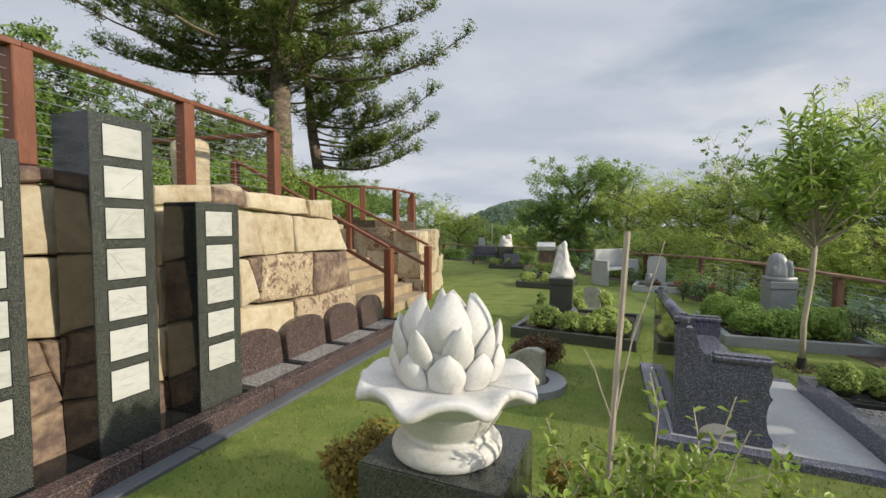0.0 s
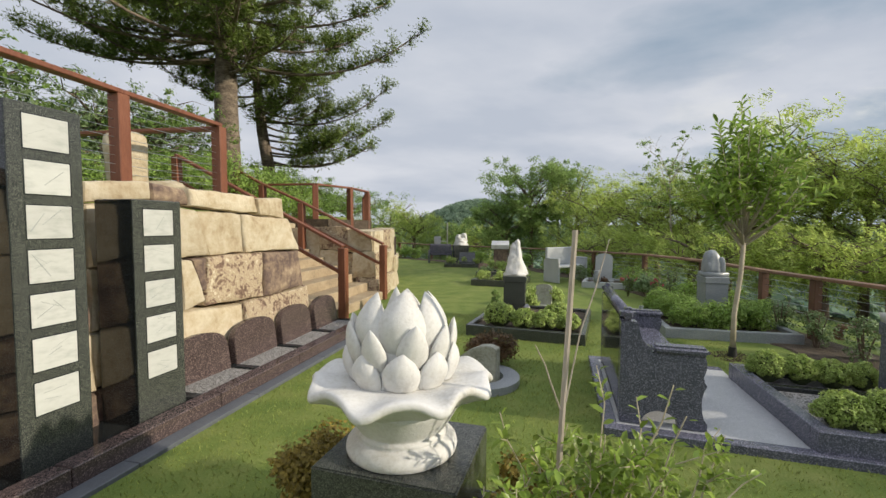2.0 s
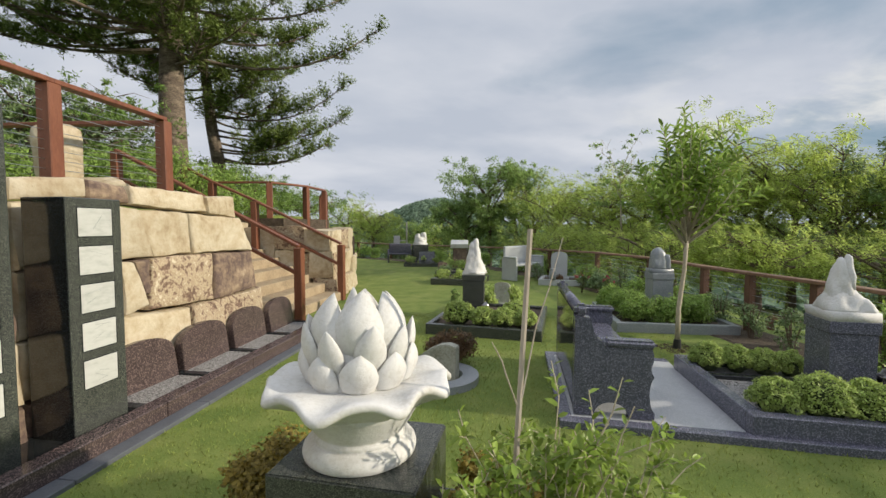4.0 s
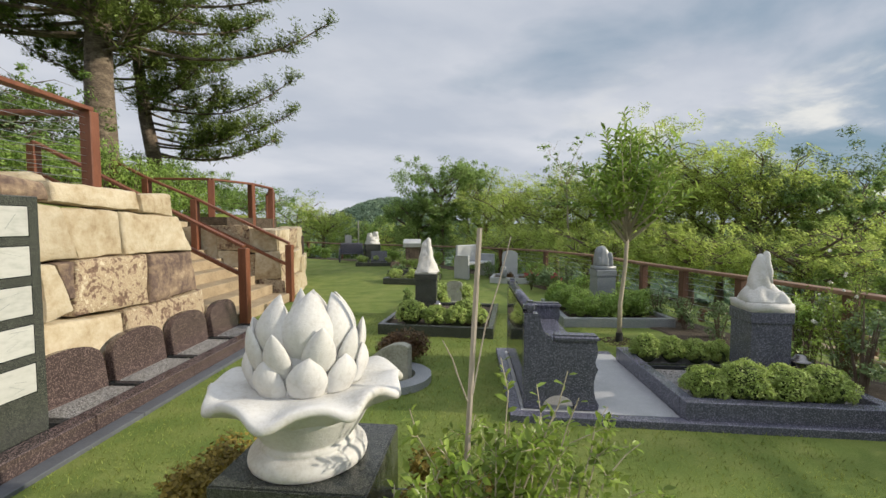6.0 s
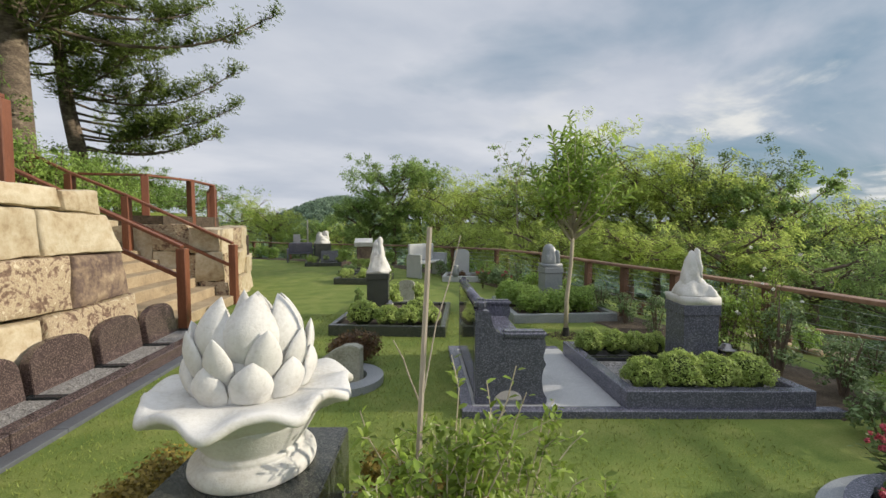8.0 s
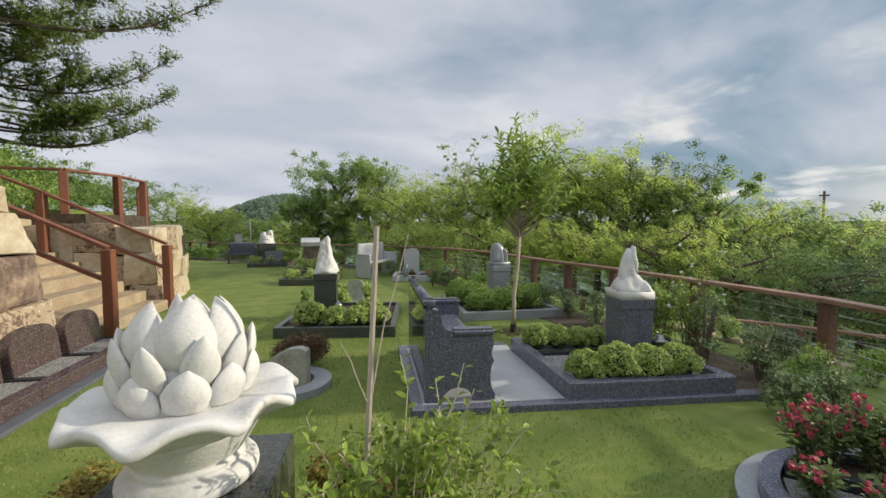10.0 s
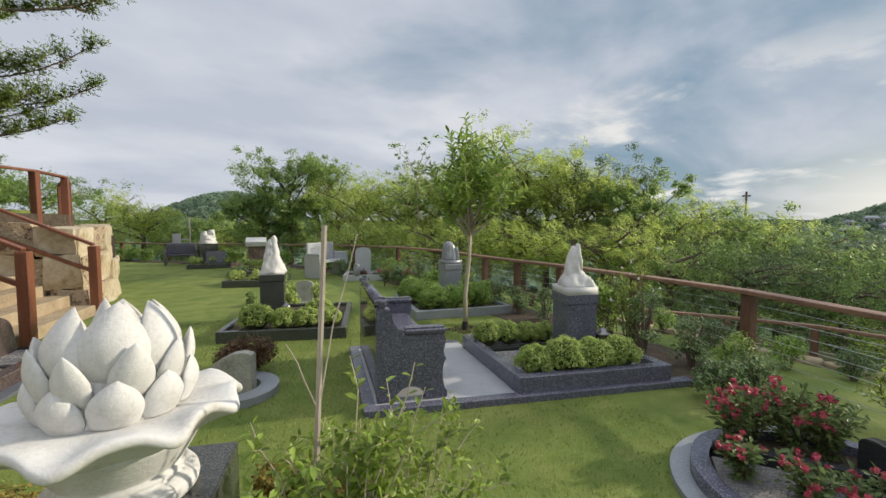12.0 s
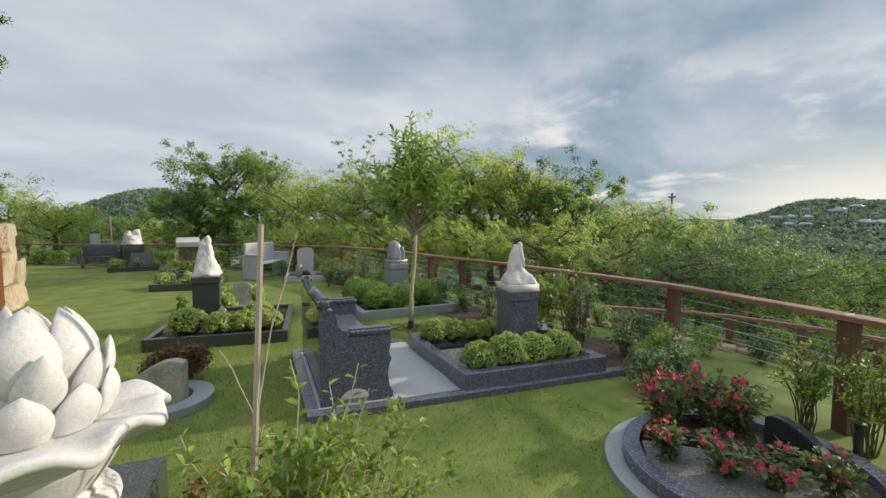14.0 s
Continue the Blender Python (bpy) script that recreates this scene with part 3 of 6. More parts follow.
# corners in (along, up): top left, top right, bottom right, bottom left; kind
STONES = [
    ((-0.86, 1.88), (-0.31, 1.93), (-0.325, 1.77), (-0.865, 1.715), 0), ((-0.30, 1.92), (0.06, 1.895), (0.085, 1.74), (-0.315, 1.76), 2),
    ((0.10, 1.905), (1.04, 1.90), (1.08, 1.69), (0.095, 1.73), 0), ((1.055, 1.87), (1.61, 1.90), (1.61, 1.64), (1.09, 1.675), 0),
    ((-0.875, 1.705), (-0.40, 1.745), (-0.42, 1.24), (-0.90, 1.24), 0), ((-0.39, 1.745), (-0.04, 1.725), (-0.09, 1.235), (-0.41, 1.235), 0),
    ((-0.03, 1.725), (0.15, 1.705), (0.29, 1.255), (-0.08, 1.235), 0), ((0.165, 1.70), (0.77, 1.675), (0.775, 1.25), (0.305, 1.24), 0), ((0.785, 1.67), (1.67, 1.645), (1.83, 1.225), (0.79, 1.245), 0),
    ((-0.90, 1.225), (-0.40, 1.225), (-0.42, 0.755), (-0.92, 0.745), 0), ((-0.39, 1.225), (-0.09, 1.22), (-0.12, 0.765), (-0.41, 0.76), 2),
    ((-0.08, 1.22), (0.045, 1.22), (0.16, 0.80), (-0.11, 0.76), 0), ((0.055, 1.225), (0.225, 1.225), (0.205, 0.90), (0.135, 0.90), 2),
    ((0.24, 1.23), (1.085, 1.235), (1.055, 0.71), (0.18, 0.75), 1), ((1.10, 1.235), (1.80, 1.21), (1.845, 0.74), (1.07, 0.71), 2),
    ((-0.92, 0.735), (-0.13, 0.75), (-0.15, 0.32), (-0.92, 0.32), 0), ((-0.115, 0.745), (0.69, 0.695), (0.68, 0.30), (-0.14, 0.31), 0), ((0.705, 0.695), (1.97, 0.725), (1.97, 0.28), (0.695, 0.30), 1),
    ((-0.92, 0.305), (0.20, 0.29), (0.20, 0.0), (-0.92, 0.0), 2), ((0.215, 0.29), (1.10, 0.285), (1.10, 0.0), (0.215, 0.0), 2), ((1.115, 0.285), (2.10, 0.27), (2.10, 0.0), (1.115, 0.0), 2),
    ((-1.98, 1.91), (-1.50, 1.94), (-1.50, 1.84), (-1.98, 1.80), 2), ((-1.98, 1.785), (-1.49, 1.825), (-1.52, 1.36), (-1.98, 1.365), 0), ((-1.98, 1.35), (-1.53, 1.345), (-1.58, 0.82), (-1.98, 0.85), 0),
    ((-1.98, 0.835), (-1.70, 0.81), (-1.66, 0.62), (-1.98, 0.60), 2), ((-1.69, 0.81), (-1.585, 0.80), (-1.60, 0.43), (-1.65, 0.60), 2), ((-1.98, 0.59), (-1.66, 0.61), (-1.61, 0.42), (-1.98, 0.34), 2), ((-1.98, 0.33), (-1.61, 0.41), (-1.60, 0.0), (-1.98, 0.0), 2),
    ((-1.485, 1.93), (-0.875, 1.90), (-0.885, 1.715), (-1.485, 1.75), 0), ((-1.48, 1.74), (-0.885, 1.70), (-0.91, 1.25), (-1.51, 1.30), 0), ((-1.52, 1.29), (-0.92, 1.24), (-0.93, 0.755), (-1.57, 0.755), 2),
    ((-1.575, 0.745), (-0.94, 0.74), (-0.94, 0.32), (-1.59, 0.36), 0), ((-1.59, 0.35), (-0.94, 0.305), (-0.94, 0.0), (-1.59, 0.0), 2),
    ((-2.7, 1.9), (-1.99, 1.9), (-1.99, 1.3), (-2.7, 1.25), 0), ((-2.7, 1.24), (-1.99, 1.29), (-1.99, 0.68), (-2.7, 0.7), 0), ((-2.7, 0.69), (-1.99, 0.67), (-1.99, 0.0), (-2.7, 0.0), 2),
    ((-3.7, 1.9), (-2.71, 1.9), (-2.71, 0.95), (-3.7, 1.0), 0), ((-3.7, 0.99), (-2.71, 0.94), (-2.71, 0.0), (-3.7, 0.0), 2), ((-5.4, 1.9), (-3.71, 1.9), (-3.71, 0.9), (-5.4, 0.95), 0), ((-5.4, 0.94), (-3.71, 0.89), (-3.71, 0.0), (-5.4, 0.0), 0),
]


def quarried(tl, tr, br, bl, face, batter, seed, depth=0.42, rough=0.016):
    """A split-faced block that fills a four-cornered place in the wall: wavy outline, rolled edges, uneven face."""
    wide = max(tr[0] - tl[0], br[0] - bl[0])
    high = max(tl[1] - bl[1], tr[1] - br[1])
    nu, nv = max(8, int(wide / 0.045)), max(7, int(high / 0.045))
    off = Vector((seed * 3.7, seed * 1.9, seed * 5.3))
    push = 0.035 * noise.noise(off * 1.7)
    tilt, swing = 0.10 * noise.noise(off * 2.3), 0.09 * noise.noise(off * 3.1)
    roll = 0.035
    bm = bmesh.new()
    rows = []
    for j in range(nv + 1):
        row = []
        for i in range(nu + 1):
            # rows of points lie closer together near the rims
            a, b = 0.5 - 0.5 * math.cos(math.pi * i / nu), 0.5 - 0.5 * math.cos(math.pi * j / nv)
            u = (tl[0] * (1 - a) + tr[0] * a) * (1 - b) + (bl[0] * (1 - a) + br[0] * a) * b
            z = (tl[1] * (1 - a) + tr[1] * a) * (1 - b) + (bl[1] * (1 - a) + br[1] * a) * b
            e = min(a * wide, (1 - a) * wide, b * high, (1 - b) * high)
            q = Vector((u, 0, z))
            u += 0.018 * noise.noise(q * 5 + off)
            z += 0.016 * noise.noise(q * 5 - off)
            k = max(0.0, 1 - e / roll)
            chip = 0.02 * max(0.0, noise.noise(q * 6.5 + off) - 0.15) * max(0.0, 1 - e / 0.12)
            n = face - batter * z + push + tilt * (b - 0.5) * high + swing * (a - 0.5) * wide
            n += rough * (1.8 * noise.noise(q * 2.2 + off) + 0.8 * noise.noise(q * 6 + off) + 0.35 * noise.noise(q * 17 + off))
            n -= roll * (1 - math.sqrt(max(0.0, 1 - k * k))) + chip
            row.append(bm.verts.new((n, u, z)))
        rows.append(row)
    for j in range(nv):
        for i in range(nu):
            bm.faces.new((rows[j][i], rows[j + 1][i], rows[j + 1][i + 1], rows[j][i + 1]))
    rim = rows[0][:] + [r[-1] for r in rows[1:]] + rows[-1][-2::-1] + [r[0] for r in rows[-2:0:-1]]
    back = [bm.verts.new((face - depth, v.co.y, v.co.z)) for v in rim]
    for k in range(len(rim)):
        m = (k + 1) % len(rim)
        bm.faces.new((rim[k], rim[m], back[m], back[k]))
    bmesh.ops.recalc_face_normals(bm, faces=bm.faces[:])
    return bm


KINDS = (M_SAND, M_SANDMOT, M_IRON)
for i, (tl, tr, br, bl, k) in enumerate(STONES):
    part("stone", quarried(tl, tr, br, bl, -0.64, 0.10, i + 1), KINDS[k], wall, smooth=True).data.set_sharp_from_angle(angle=radians(38))

terrace = thing("upper_terrace", WALL, "raised garden terrace behind the sandstone wall", "terrace", kind="structure")
part("bank", prism([(-1.2, -9.0), (-1.2, 1.5), (-4.4, 2.1), (-4.6, 5.4), (-2.4, 5.6), (-2.6, 8.5), (-4.5, 12.0), (-12, 22), (-40, 22), (-40, -9)], -0.1, 1.70), M_MULCH, terrace)
part("turf", prism([(-1.7, -9.0), (-1.7, 1.4), (-4.6, 2.0), (-4.9, 5.5), (-2.9, 5.9), (-3.1, 8.4), (-5.0, 12.0), (-12.5, 21.5), (-39, 21.5), (-39, -9)], 1.6, 1.78), M_GRASS, terrace)

kerb = thing("kerb_memorial", WALL, "polished red granite kerb with a bluestone mowing strip", "kerb", kind="structure")
y = -5.0
while y < 2.5:
    y2 = min(y + 1.16, 2.62)
    part("kerb_stone", box(-0.25, -0.105, y, y2 - 0.006, 0.0, 0.145, 0.006), M_REDGR, kerb)
    part("strip_stone", box(-0.102, 0.03, y + 0.3, y2 + 0.294, -0.02, 0.03, 0.004), M_BSTONE, kerb)
    y = y2
part("tray", box(-0.95, -0.252, -5.0, 2.62, 0.0, 0.085), M_GRAN_POL, kerb)

# steps
stairs = thing("stairs", WALL, "weathered sandstone steps climbing beside the wall", "stairs", kind="structure")
for i in range(10):
    n0 = -0.86 - 0.35 * i
    part("step", box(n0 - 0.75 if i < 9 else n0 - 1.2, n0 + random.uniform(-0.01, 0.01), 2.12 if i > 0 else 2.6, 5.2, 0.0 if i == 0 else 0.172 * i - 0.02, 0.172 * (i + 1), 0.012), M_STEP, stairs)
    part("riser", box(n0 - 0.7, n0 - 0.03, 2.14 if i > 0 else 2.62, 5.18, 0.0, 0.172 * i + 0.02), M_STEP, stairs)

# second wall beyond the steps
wall_far = thing("wall_far", WALL, "rough sandstone retaining wall curving past the steps", "wall", kind="structure")
part("core", prism([(-1.35, 5.35), (-1.5, 7.6), (-2.3, 9.4), (-4.4, 12.6), (-6, 12.2), (-4.6, 5.35)], 0, 1.25), M_SOIL, wall_far)
line = [(-0.98, 5.15), (-1.08, 6.05), (-1.2, 6.8), (-1.38, 7.5), (-1.62, 8.1), (-1.98, 8.65), (-2.5, 9.3), (-3.2, 10.2), (-3.9, 11.3), (-4.6, 12.6)]
s = 100
for (ax, ay), (bx, by) in zip(line[:-1], line[1:]):
    ln, ang = math.hypot(bx - ax, by - ay), math.degrees(math.atan2(by - ay, bx - ax))
    rows = [(0.0, 0.42), (0.43, 0.98), (1.0, 1.46)] if ay < 6.5 else [(0.0, 0.75), (0.76, 1.46)]
    for z0, z1 in rows:
        bm = rock(-0.01, ln + 0.01, -0.01, 0.5, z0, z1 + random.uniform(-0.04, 0.02), s, 0.03, 6)
        bm.transform(pose(ax - 0.13 * (z0 + z1) / 2, ay, 0, 0, 0, ang))
        part("stone", bm, M_SAND if s % 5 else M_SANDMOT, wall_far, smooth=True).data.set_sharp_from_angle(angle=radians(34))
        s += 1
# flank of the second wall, along the steps
for i, (n0, n1, z0, z1) in enumerate([(-1.75, -1.05, 0.3, 0.95), (-1.7, -1.1, 0.96, 1.45), (-2.4, -1.77, 0.5, 1.0), (-2.5, -1.72, 1.02, 1.5), (-3.2, -2.43, 0.8, 1.5), (-4.0, -3.22, 1.1, 1.62), (-4.7, -4.02, 1.3, 1.75)]):
    part("stone", rock(n0, n1, 5.2, 5.7, z0, z1, 150 + i, 0.03, 5), M_SAND if i % 3 else M_SANDMOT, wall_far, smooth=True).data.set_sharp_from_angle(angle=radians(34))
# flank of the near wall, along the steps
for i, (n0, n1, z0, z1) in enumerate([(-1.9, -1.25, 0.2, 1.2), (-1.8, -1.2, 1.22, 1.8), (-2.6, -1.92, 0.6, 1.75), (-3.4, -2.62, 0.9, 1.78), (-4.2, -3.42, 1.2, 1.8)]):
    part("stone", rock(n0, n1, 1.55, 2.1, z0, z1, 170 + i, 0.03, 5), M_SAND, wall, smooth=True)


# ---- railings ----
def timber_fence(name, points, rail_z, foot, label, size=0.14, cap=0.16, wires=(), top_mat=None, mid=None, m=None, posts=None):
    """Square timber posts under a flat rail along a plan line, with wires between."""
    t = thing(name, m or Matrix(), label, "fence")
    top_mat = top_mat or M_WOOD
    for i, (x, y) in enumerate(points):
        if posts is None or i in posts:
            rz = rail_z[i] if isinstance(rail_z, list) else rail_z
            fz = foot[i] if isinstance(foot, list) else foot
            a = points[max(i - 1, 0)]
            b = points[min(i + 1, len(points) - 1)]
            p = part("post", box(-size / 2, size / 2, -size / 2, size / 2, fz, rz - 0.045, 0.008), M_OLDPOST if top_mat is M_RAILTOP else M_WOOD, t)
            p.matrix_local = pose(x, y, 0, 0, 0, math.degrees(math.atan2(b[1] - a[1], b[0] - a[0])))
    for i, (a, b) in enumerate(zip(points[:-1], points[1:])):
        za, zb = (rail_z[i], rail_z[i + 1]) if isinstance(rail_z, list) else (rail_z, rail_z)
        part("rail", beam((*a, za - 0.022), (*b, zb - 0.022), cap, 0.045), top_mat, t)
        if mid:
            part("mid_rail", beam((*a, za - mid), (*b, zb - mid), 0.05, 0.06), M_WOOD, t)
        for w in wires:
            v, f = tube([(*a, za - w), (*b, zb - w)], [0.003, 0.003], 5)
            obj("wire", v, f, M_STEEL, t)
    return t


WIRES = tuple(0.12 + 0.085 * i for i in range(9))
timber_fence("cable_fence", [(-1.3, -4.4), (-1.34, -2.9), (-1.36, -1.45), (-1.5, -0.02), (-1.6, 1.38)], 2.85, 1.7, "red-brown timber fence with steel cables on the wall top", 0.13, 0.12, WIRES, m=WALL)
timber_fence("cable_fence", [(-1.68, 1.42), (-3.0, 1.3), (-4.6, 1.2)], 2.82, 1.7, "red-brown timber fence returning beside the steps", 0.13, 0.12, WIRES, m=WALL, posts=[2])
timber_fence("stair_handrail", [(-0.74, 3.07), (-2.5, 3.07), (-4.0, 3.07)], [1.23, 2.09, 2.83], [0.0, 0.8, 1.6], "sloping red-brown timber handrail on the steps", 0.13, 0.1, (), m=WALL, mid=0.47)
timber_fence("stair_handrail", [(-0.86, 5.1), (-2.77, 5.1), (-3.75, 5.1), (-4.42, 5.1)], [1.19, 2.09, 2.5, 2.84], [0.0, 0.8, 1.3, 1.6], "sloping red-brown timber handrail beside the far wall", 0.13, 0.1, (), m=WALL, mid=0.47)
timber_fence("terrace_fence", [(-5.6, 5.6), (-2.9, 5.9), (-2.55, 7.0), (-2.65, 8.3), (-3.1, 9.4), (-3.7, 10.4)], 2.55, 1.4, "red-brown timber balustrade on the far wall", 0.13, 0.11, (), m=WALL)

WIRES2 = tuple(0.14 + 0.1 * i for i in range(7))
timber_fence("boundary_fence", FENCE, RAIL_Z, -0.35, "long weathered timber fence with steel wires round the lawn", 0.105, 0.14, WIRES2, top_mat=M_RAILTOP)
LOWER = [(6.4, 5.6), (6.86, 3.49), (7.3, 2.55), (7.66, 1.6), (7.62, 0.75), (7.5, 0.0), (7.0, -1.5)]
timber_fence("lower_fence", LOWER, 0.13, -0.8, "low timber fence on the slope below the lawn", 0.09, 0.08, (0.12, 0.24, 0.36, 0.48), top_mat=M_RAILTOP)
edging = thing("stone_edging", Matrix(), "row of rough edging stones along the slope", "edging", kind="structure")
for i in range(16):
    y = 4.6 - 0.34 * i
    x = 6.95 - 0.05 * (y - 1.2) ** 2 + 0.1
    bm = rock(-0.1, 0.1, -0.15, 0.15, -0.03, 0.09, 300 + i, 0.012, 3, 0.3)
    bm.transform(pose(x, y, ground_z(x, y), 0, 0, random.uniform(-20, 20)))
    part("stone", bm, M_STEP, edging, smooth=True)


# ---- memorial columns ----
def column(y0, y1, n, depth, z1, tiles, first, pitch, half, label):
    t = thing("memorial_column", WALL @ pose(n, (y0 + y1) / 2, 0.085), label, "memorial column", "niche columns")
    w, h = y1 - y0, z1 - 0.085
    part("shaft", box(-depth, 0, -w / 2, w / 2, 0.0, h, 0.006), M_GRAN, t)
    part("side_panel", box(-depth + 0.002, -0.004, -w / 2 - 0.004, -w / 2 + 0.002, 0.002, h - 0.004), M_GRAN_POL, t, "mirror-polished black granite side")
    for i in range(tiles):
        zt = h - first - pitch * i
        p = part("plaque", box(-0.01, 0.004, -half, half, zt - 0.195, zt, 0.002), M_MARBLE, t, "white veined marble plaque")
        part("surround", box(-0.01, 0.0025, -half - 0.006, half + 0.006, zt - 0.201, zt + 0.006), M_GRAN_POL, t)
        for k in range(random.randint(1, 3)):
            za, zb = zt - random.uniform(0.02, 0.16), zt - random.uniform(0.02, 0.16)
            ya = random.uniform(-0.12, 0.0)
            yb = ya + random.uniform(0.06, 0.13)
            q = beam((0.004, ya, za), (0.004, yb, zb), 0.0016, 0.004 * random.uniform(0.4, 1.2), 0)
            part("vein", q, M_VEIN, p)
    return t


column(-0.925, -0.515, -0.31, 0.34, 1.735, 5, 0.07, 0.264, 0.126, "short black granite column with white marble plaques")
column(-1.622, -1.225, -0.34, 0.34, 2.245, 7, 0.063, 0.2595, 0.1205, "tall black granite column with seven marble plaques")
column(-2.33, -1.925, -0.40, 0.34, 2.01, 6, 0.065, 0.265, 0.122, "black granite column with white marble plaques by the wall")


# ---- small headstones and gravel plots along the wall ----
def headstone(y0, y1, h, i):
    w = (y1 - y0) / 2
    t = thing("headstone", WALL @ pose(-0.56, (y0 + y1) / 2, 0.10, random.uniform(-1.5, 1.5), -7 + random.uniform(-2, 2), random.uniform(-3, 3)), "small red granite headstone with an arched top", "headstone", "headstones along the wall")
    out = [(-w, 0), (w, 0), (w, h * 0.60)] + [(w * math.cos(a), h * 0.60 + h * 0.42 * math.sin(a) ** 0.8) for a in [radians(12 + 15.6 * k) for k in range(11)]] + [(-w, h * 0.60)]
    bm = slabbed(out, -0.06, 0.02, 0.006)
    bm.transform(pose(0, 0, 0, 0, 0, -90) @ pose(0, 0, 0))
    part("stone", bm, M_REDGR, t)


for i, (a, b, h) in enumerate([(-0.40, 0.26, 0.43), (0.34, 1.04, 0.43), (1.12, 1.80, 0.44), (1.88, 2.52, 0.44)]):
    headstone(a, b, h, i)
    g = thing("gravel_plot", WALL, "shallow gravel plot in a black granite frame", "gravel plot", "gravel plots")
    part("bed", box(-0.56, -0.256, a + 0.02, b - 0.02, 0.08, 0.128), M_GRAVEL, g)
    v, f = heap(1300, -0.53, -0.262, a + 0.02, b - 0.02, 0.126, 0.012)
    part_g = obj("gravel", v, f, M_GRAVEL, g)
    part_g["kind"] = "stuff"
    part("divider", box(-0.56, -0.254, b - 0.01, b + 0.06, 0.08, 0.148, 0.004), M_GRAN_POL, g)


# ---- white stone lotus ----
def petal(width, height, bulge, lean, thick=0.5, foot=0.8, tip=1.5):
    """A carved pointed petal standing at the origin: domed outside, hollowed inside, its tip flicked out along x."""
    vs, fs = [], []
    rings, seg = 18, 18
    for j in range(rings + 1):
        s = j / rings
        if s < 0.40:
            w = width * (foot + (1 - foot) * math.sin(math.pi / 2 * s / 0.40))
        else:
            q = (s - 0.40) / 0.60
            w = width * max(0.004, (1 - q ** tip) * (1 - 0.16 * math.sin(math.pi * q) * q))
        x = bulge * math.sin(math.pi * s * 0.80) + lean * s * s + 0.02 * max(0.0, s - 0.75) * height / 0.2
        for i in range(seg):
            a = 2 * math.pi * i / seg
            c, q = math.cos(a), math.sin(a)
            if c > 0:
                dx = w * thick * c ** 0.8 + 0.10 * w * c ** 6 * s
            else:
                dx = w * thick * 0.30 * c
            vs.append((x + dx - q * q * w * 0.16, q * w, s * height))
    for j in range(rings):
        for i in range(seg):
            k = (i + 1) % seg
            fs.append((j * seg + i, j * seg + k, (j + 1) * seg + k, (j + 1) * seg + i))
    fs.append(tuple(range(seg))[::-1])
    fs.append(tuple(range(rings * seg, rings * seg + seg)))
    return vs, fs


LOTUS = (0.022, 1.95)
plinth = thing("granite_plinth", pose(0.05, 1.95, 0, 0, 0, -23), "dark speckled granite plinth under the stone lotus", "plinth")
part("base", box(-0.46, 0.46, -0.40, 0.40, 0.0, 0.14, 0.01), M_GRAN, plinth)
part("block", box(-0.33, 0.31, -0.29, 0.30, 0.14, 0.535, 0.008, 2), M_GRAN, plinth)
lotus = thing("stone_lotus", pose(*LOTUS, 0.535), "large carved white stone lotus flower on a pedestal bowl", "lotus sculpture")
v, f = lathe([(0.238, 0.0), (0.250, 0.008), (0.254, 0.025), (0.250, 0.045), (0.236, 0.062), (0.214, 0.074), (0.204, 0.078), (0.206, 0.086), (0.205, 0.098), (0.197, 0.104), (0.199, 0.112), (0.212, 0.128), (0.236, 0.165), (0.264, 0.215), (0.29, 0.262), (0.2, 0.275)], 48)
obj("pedestal", v, f, M_WHITE, lotus, smooth=True)


def bowl():
    """A shallow dish whose thick rim hangs in nine outward lobes."""
    vs, fs = [], []
    seg = 144
    prof = [(0.20, 0.205, 0), (0.262, 0.225, 0.05), (0.305, 0.258, 0.3), (0.35, 0.286, 0.7), (0.388, 0.302, 1.0), (0.402, 0.307, 1.08), (0.408, 0.318, 1.1), (0.406, 0.334, 1.08), (0.398, 0.343, 1.0), (0.37, 0.346, 0.8), (0.33, 0.342, 0.5), (0.28, 0.336, 0.2), (0.23, 0.334, 0), (0.05, 0.334, 0)]
    for r, z, k in prof:
        for i in range(seg):
            a = 2 * math.pi * i / seg
            ph = 9 * (a + math.pi / 2 + radians(22)) + 0.5 * math.sin(2 * a + 0.7)
            lobe = math.cos(ph) + 0.18 * math.cos(2 * ph) + 0.25 * math.sin(3 * a + 1)
            rr = r + 0.016 * k * lobe
            vs.append((rr * math.cos(a), rr * math.sin(a), z - 0.020 * k * lobe - 0.008 * k * math.sin(a)))
    for j in range(len(prof) - 1):
        for i in range(seg):
            q = (i + 1) % seg
            fs.append((j * seg + i, j * seg + q, (j + 1) * seg + q, (j + 1) * seg + i))
    fs.append(tuple(range((len(prof) - 1) * seg, len(prof) * seg)))
    return vs, fs


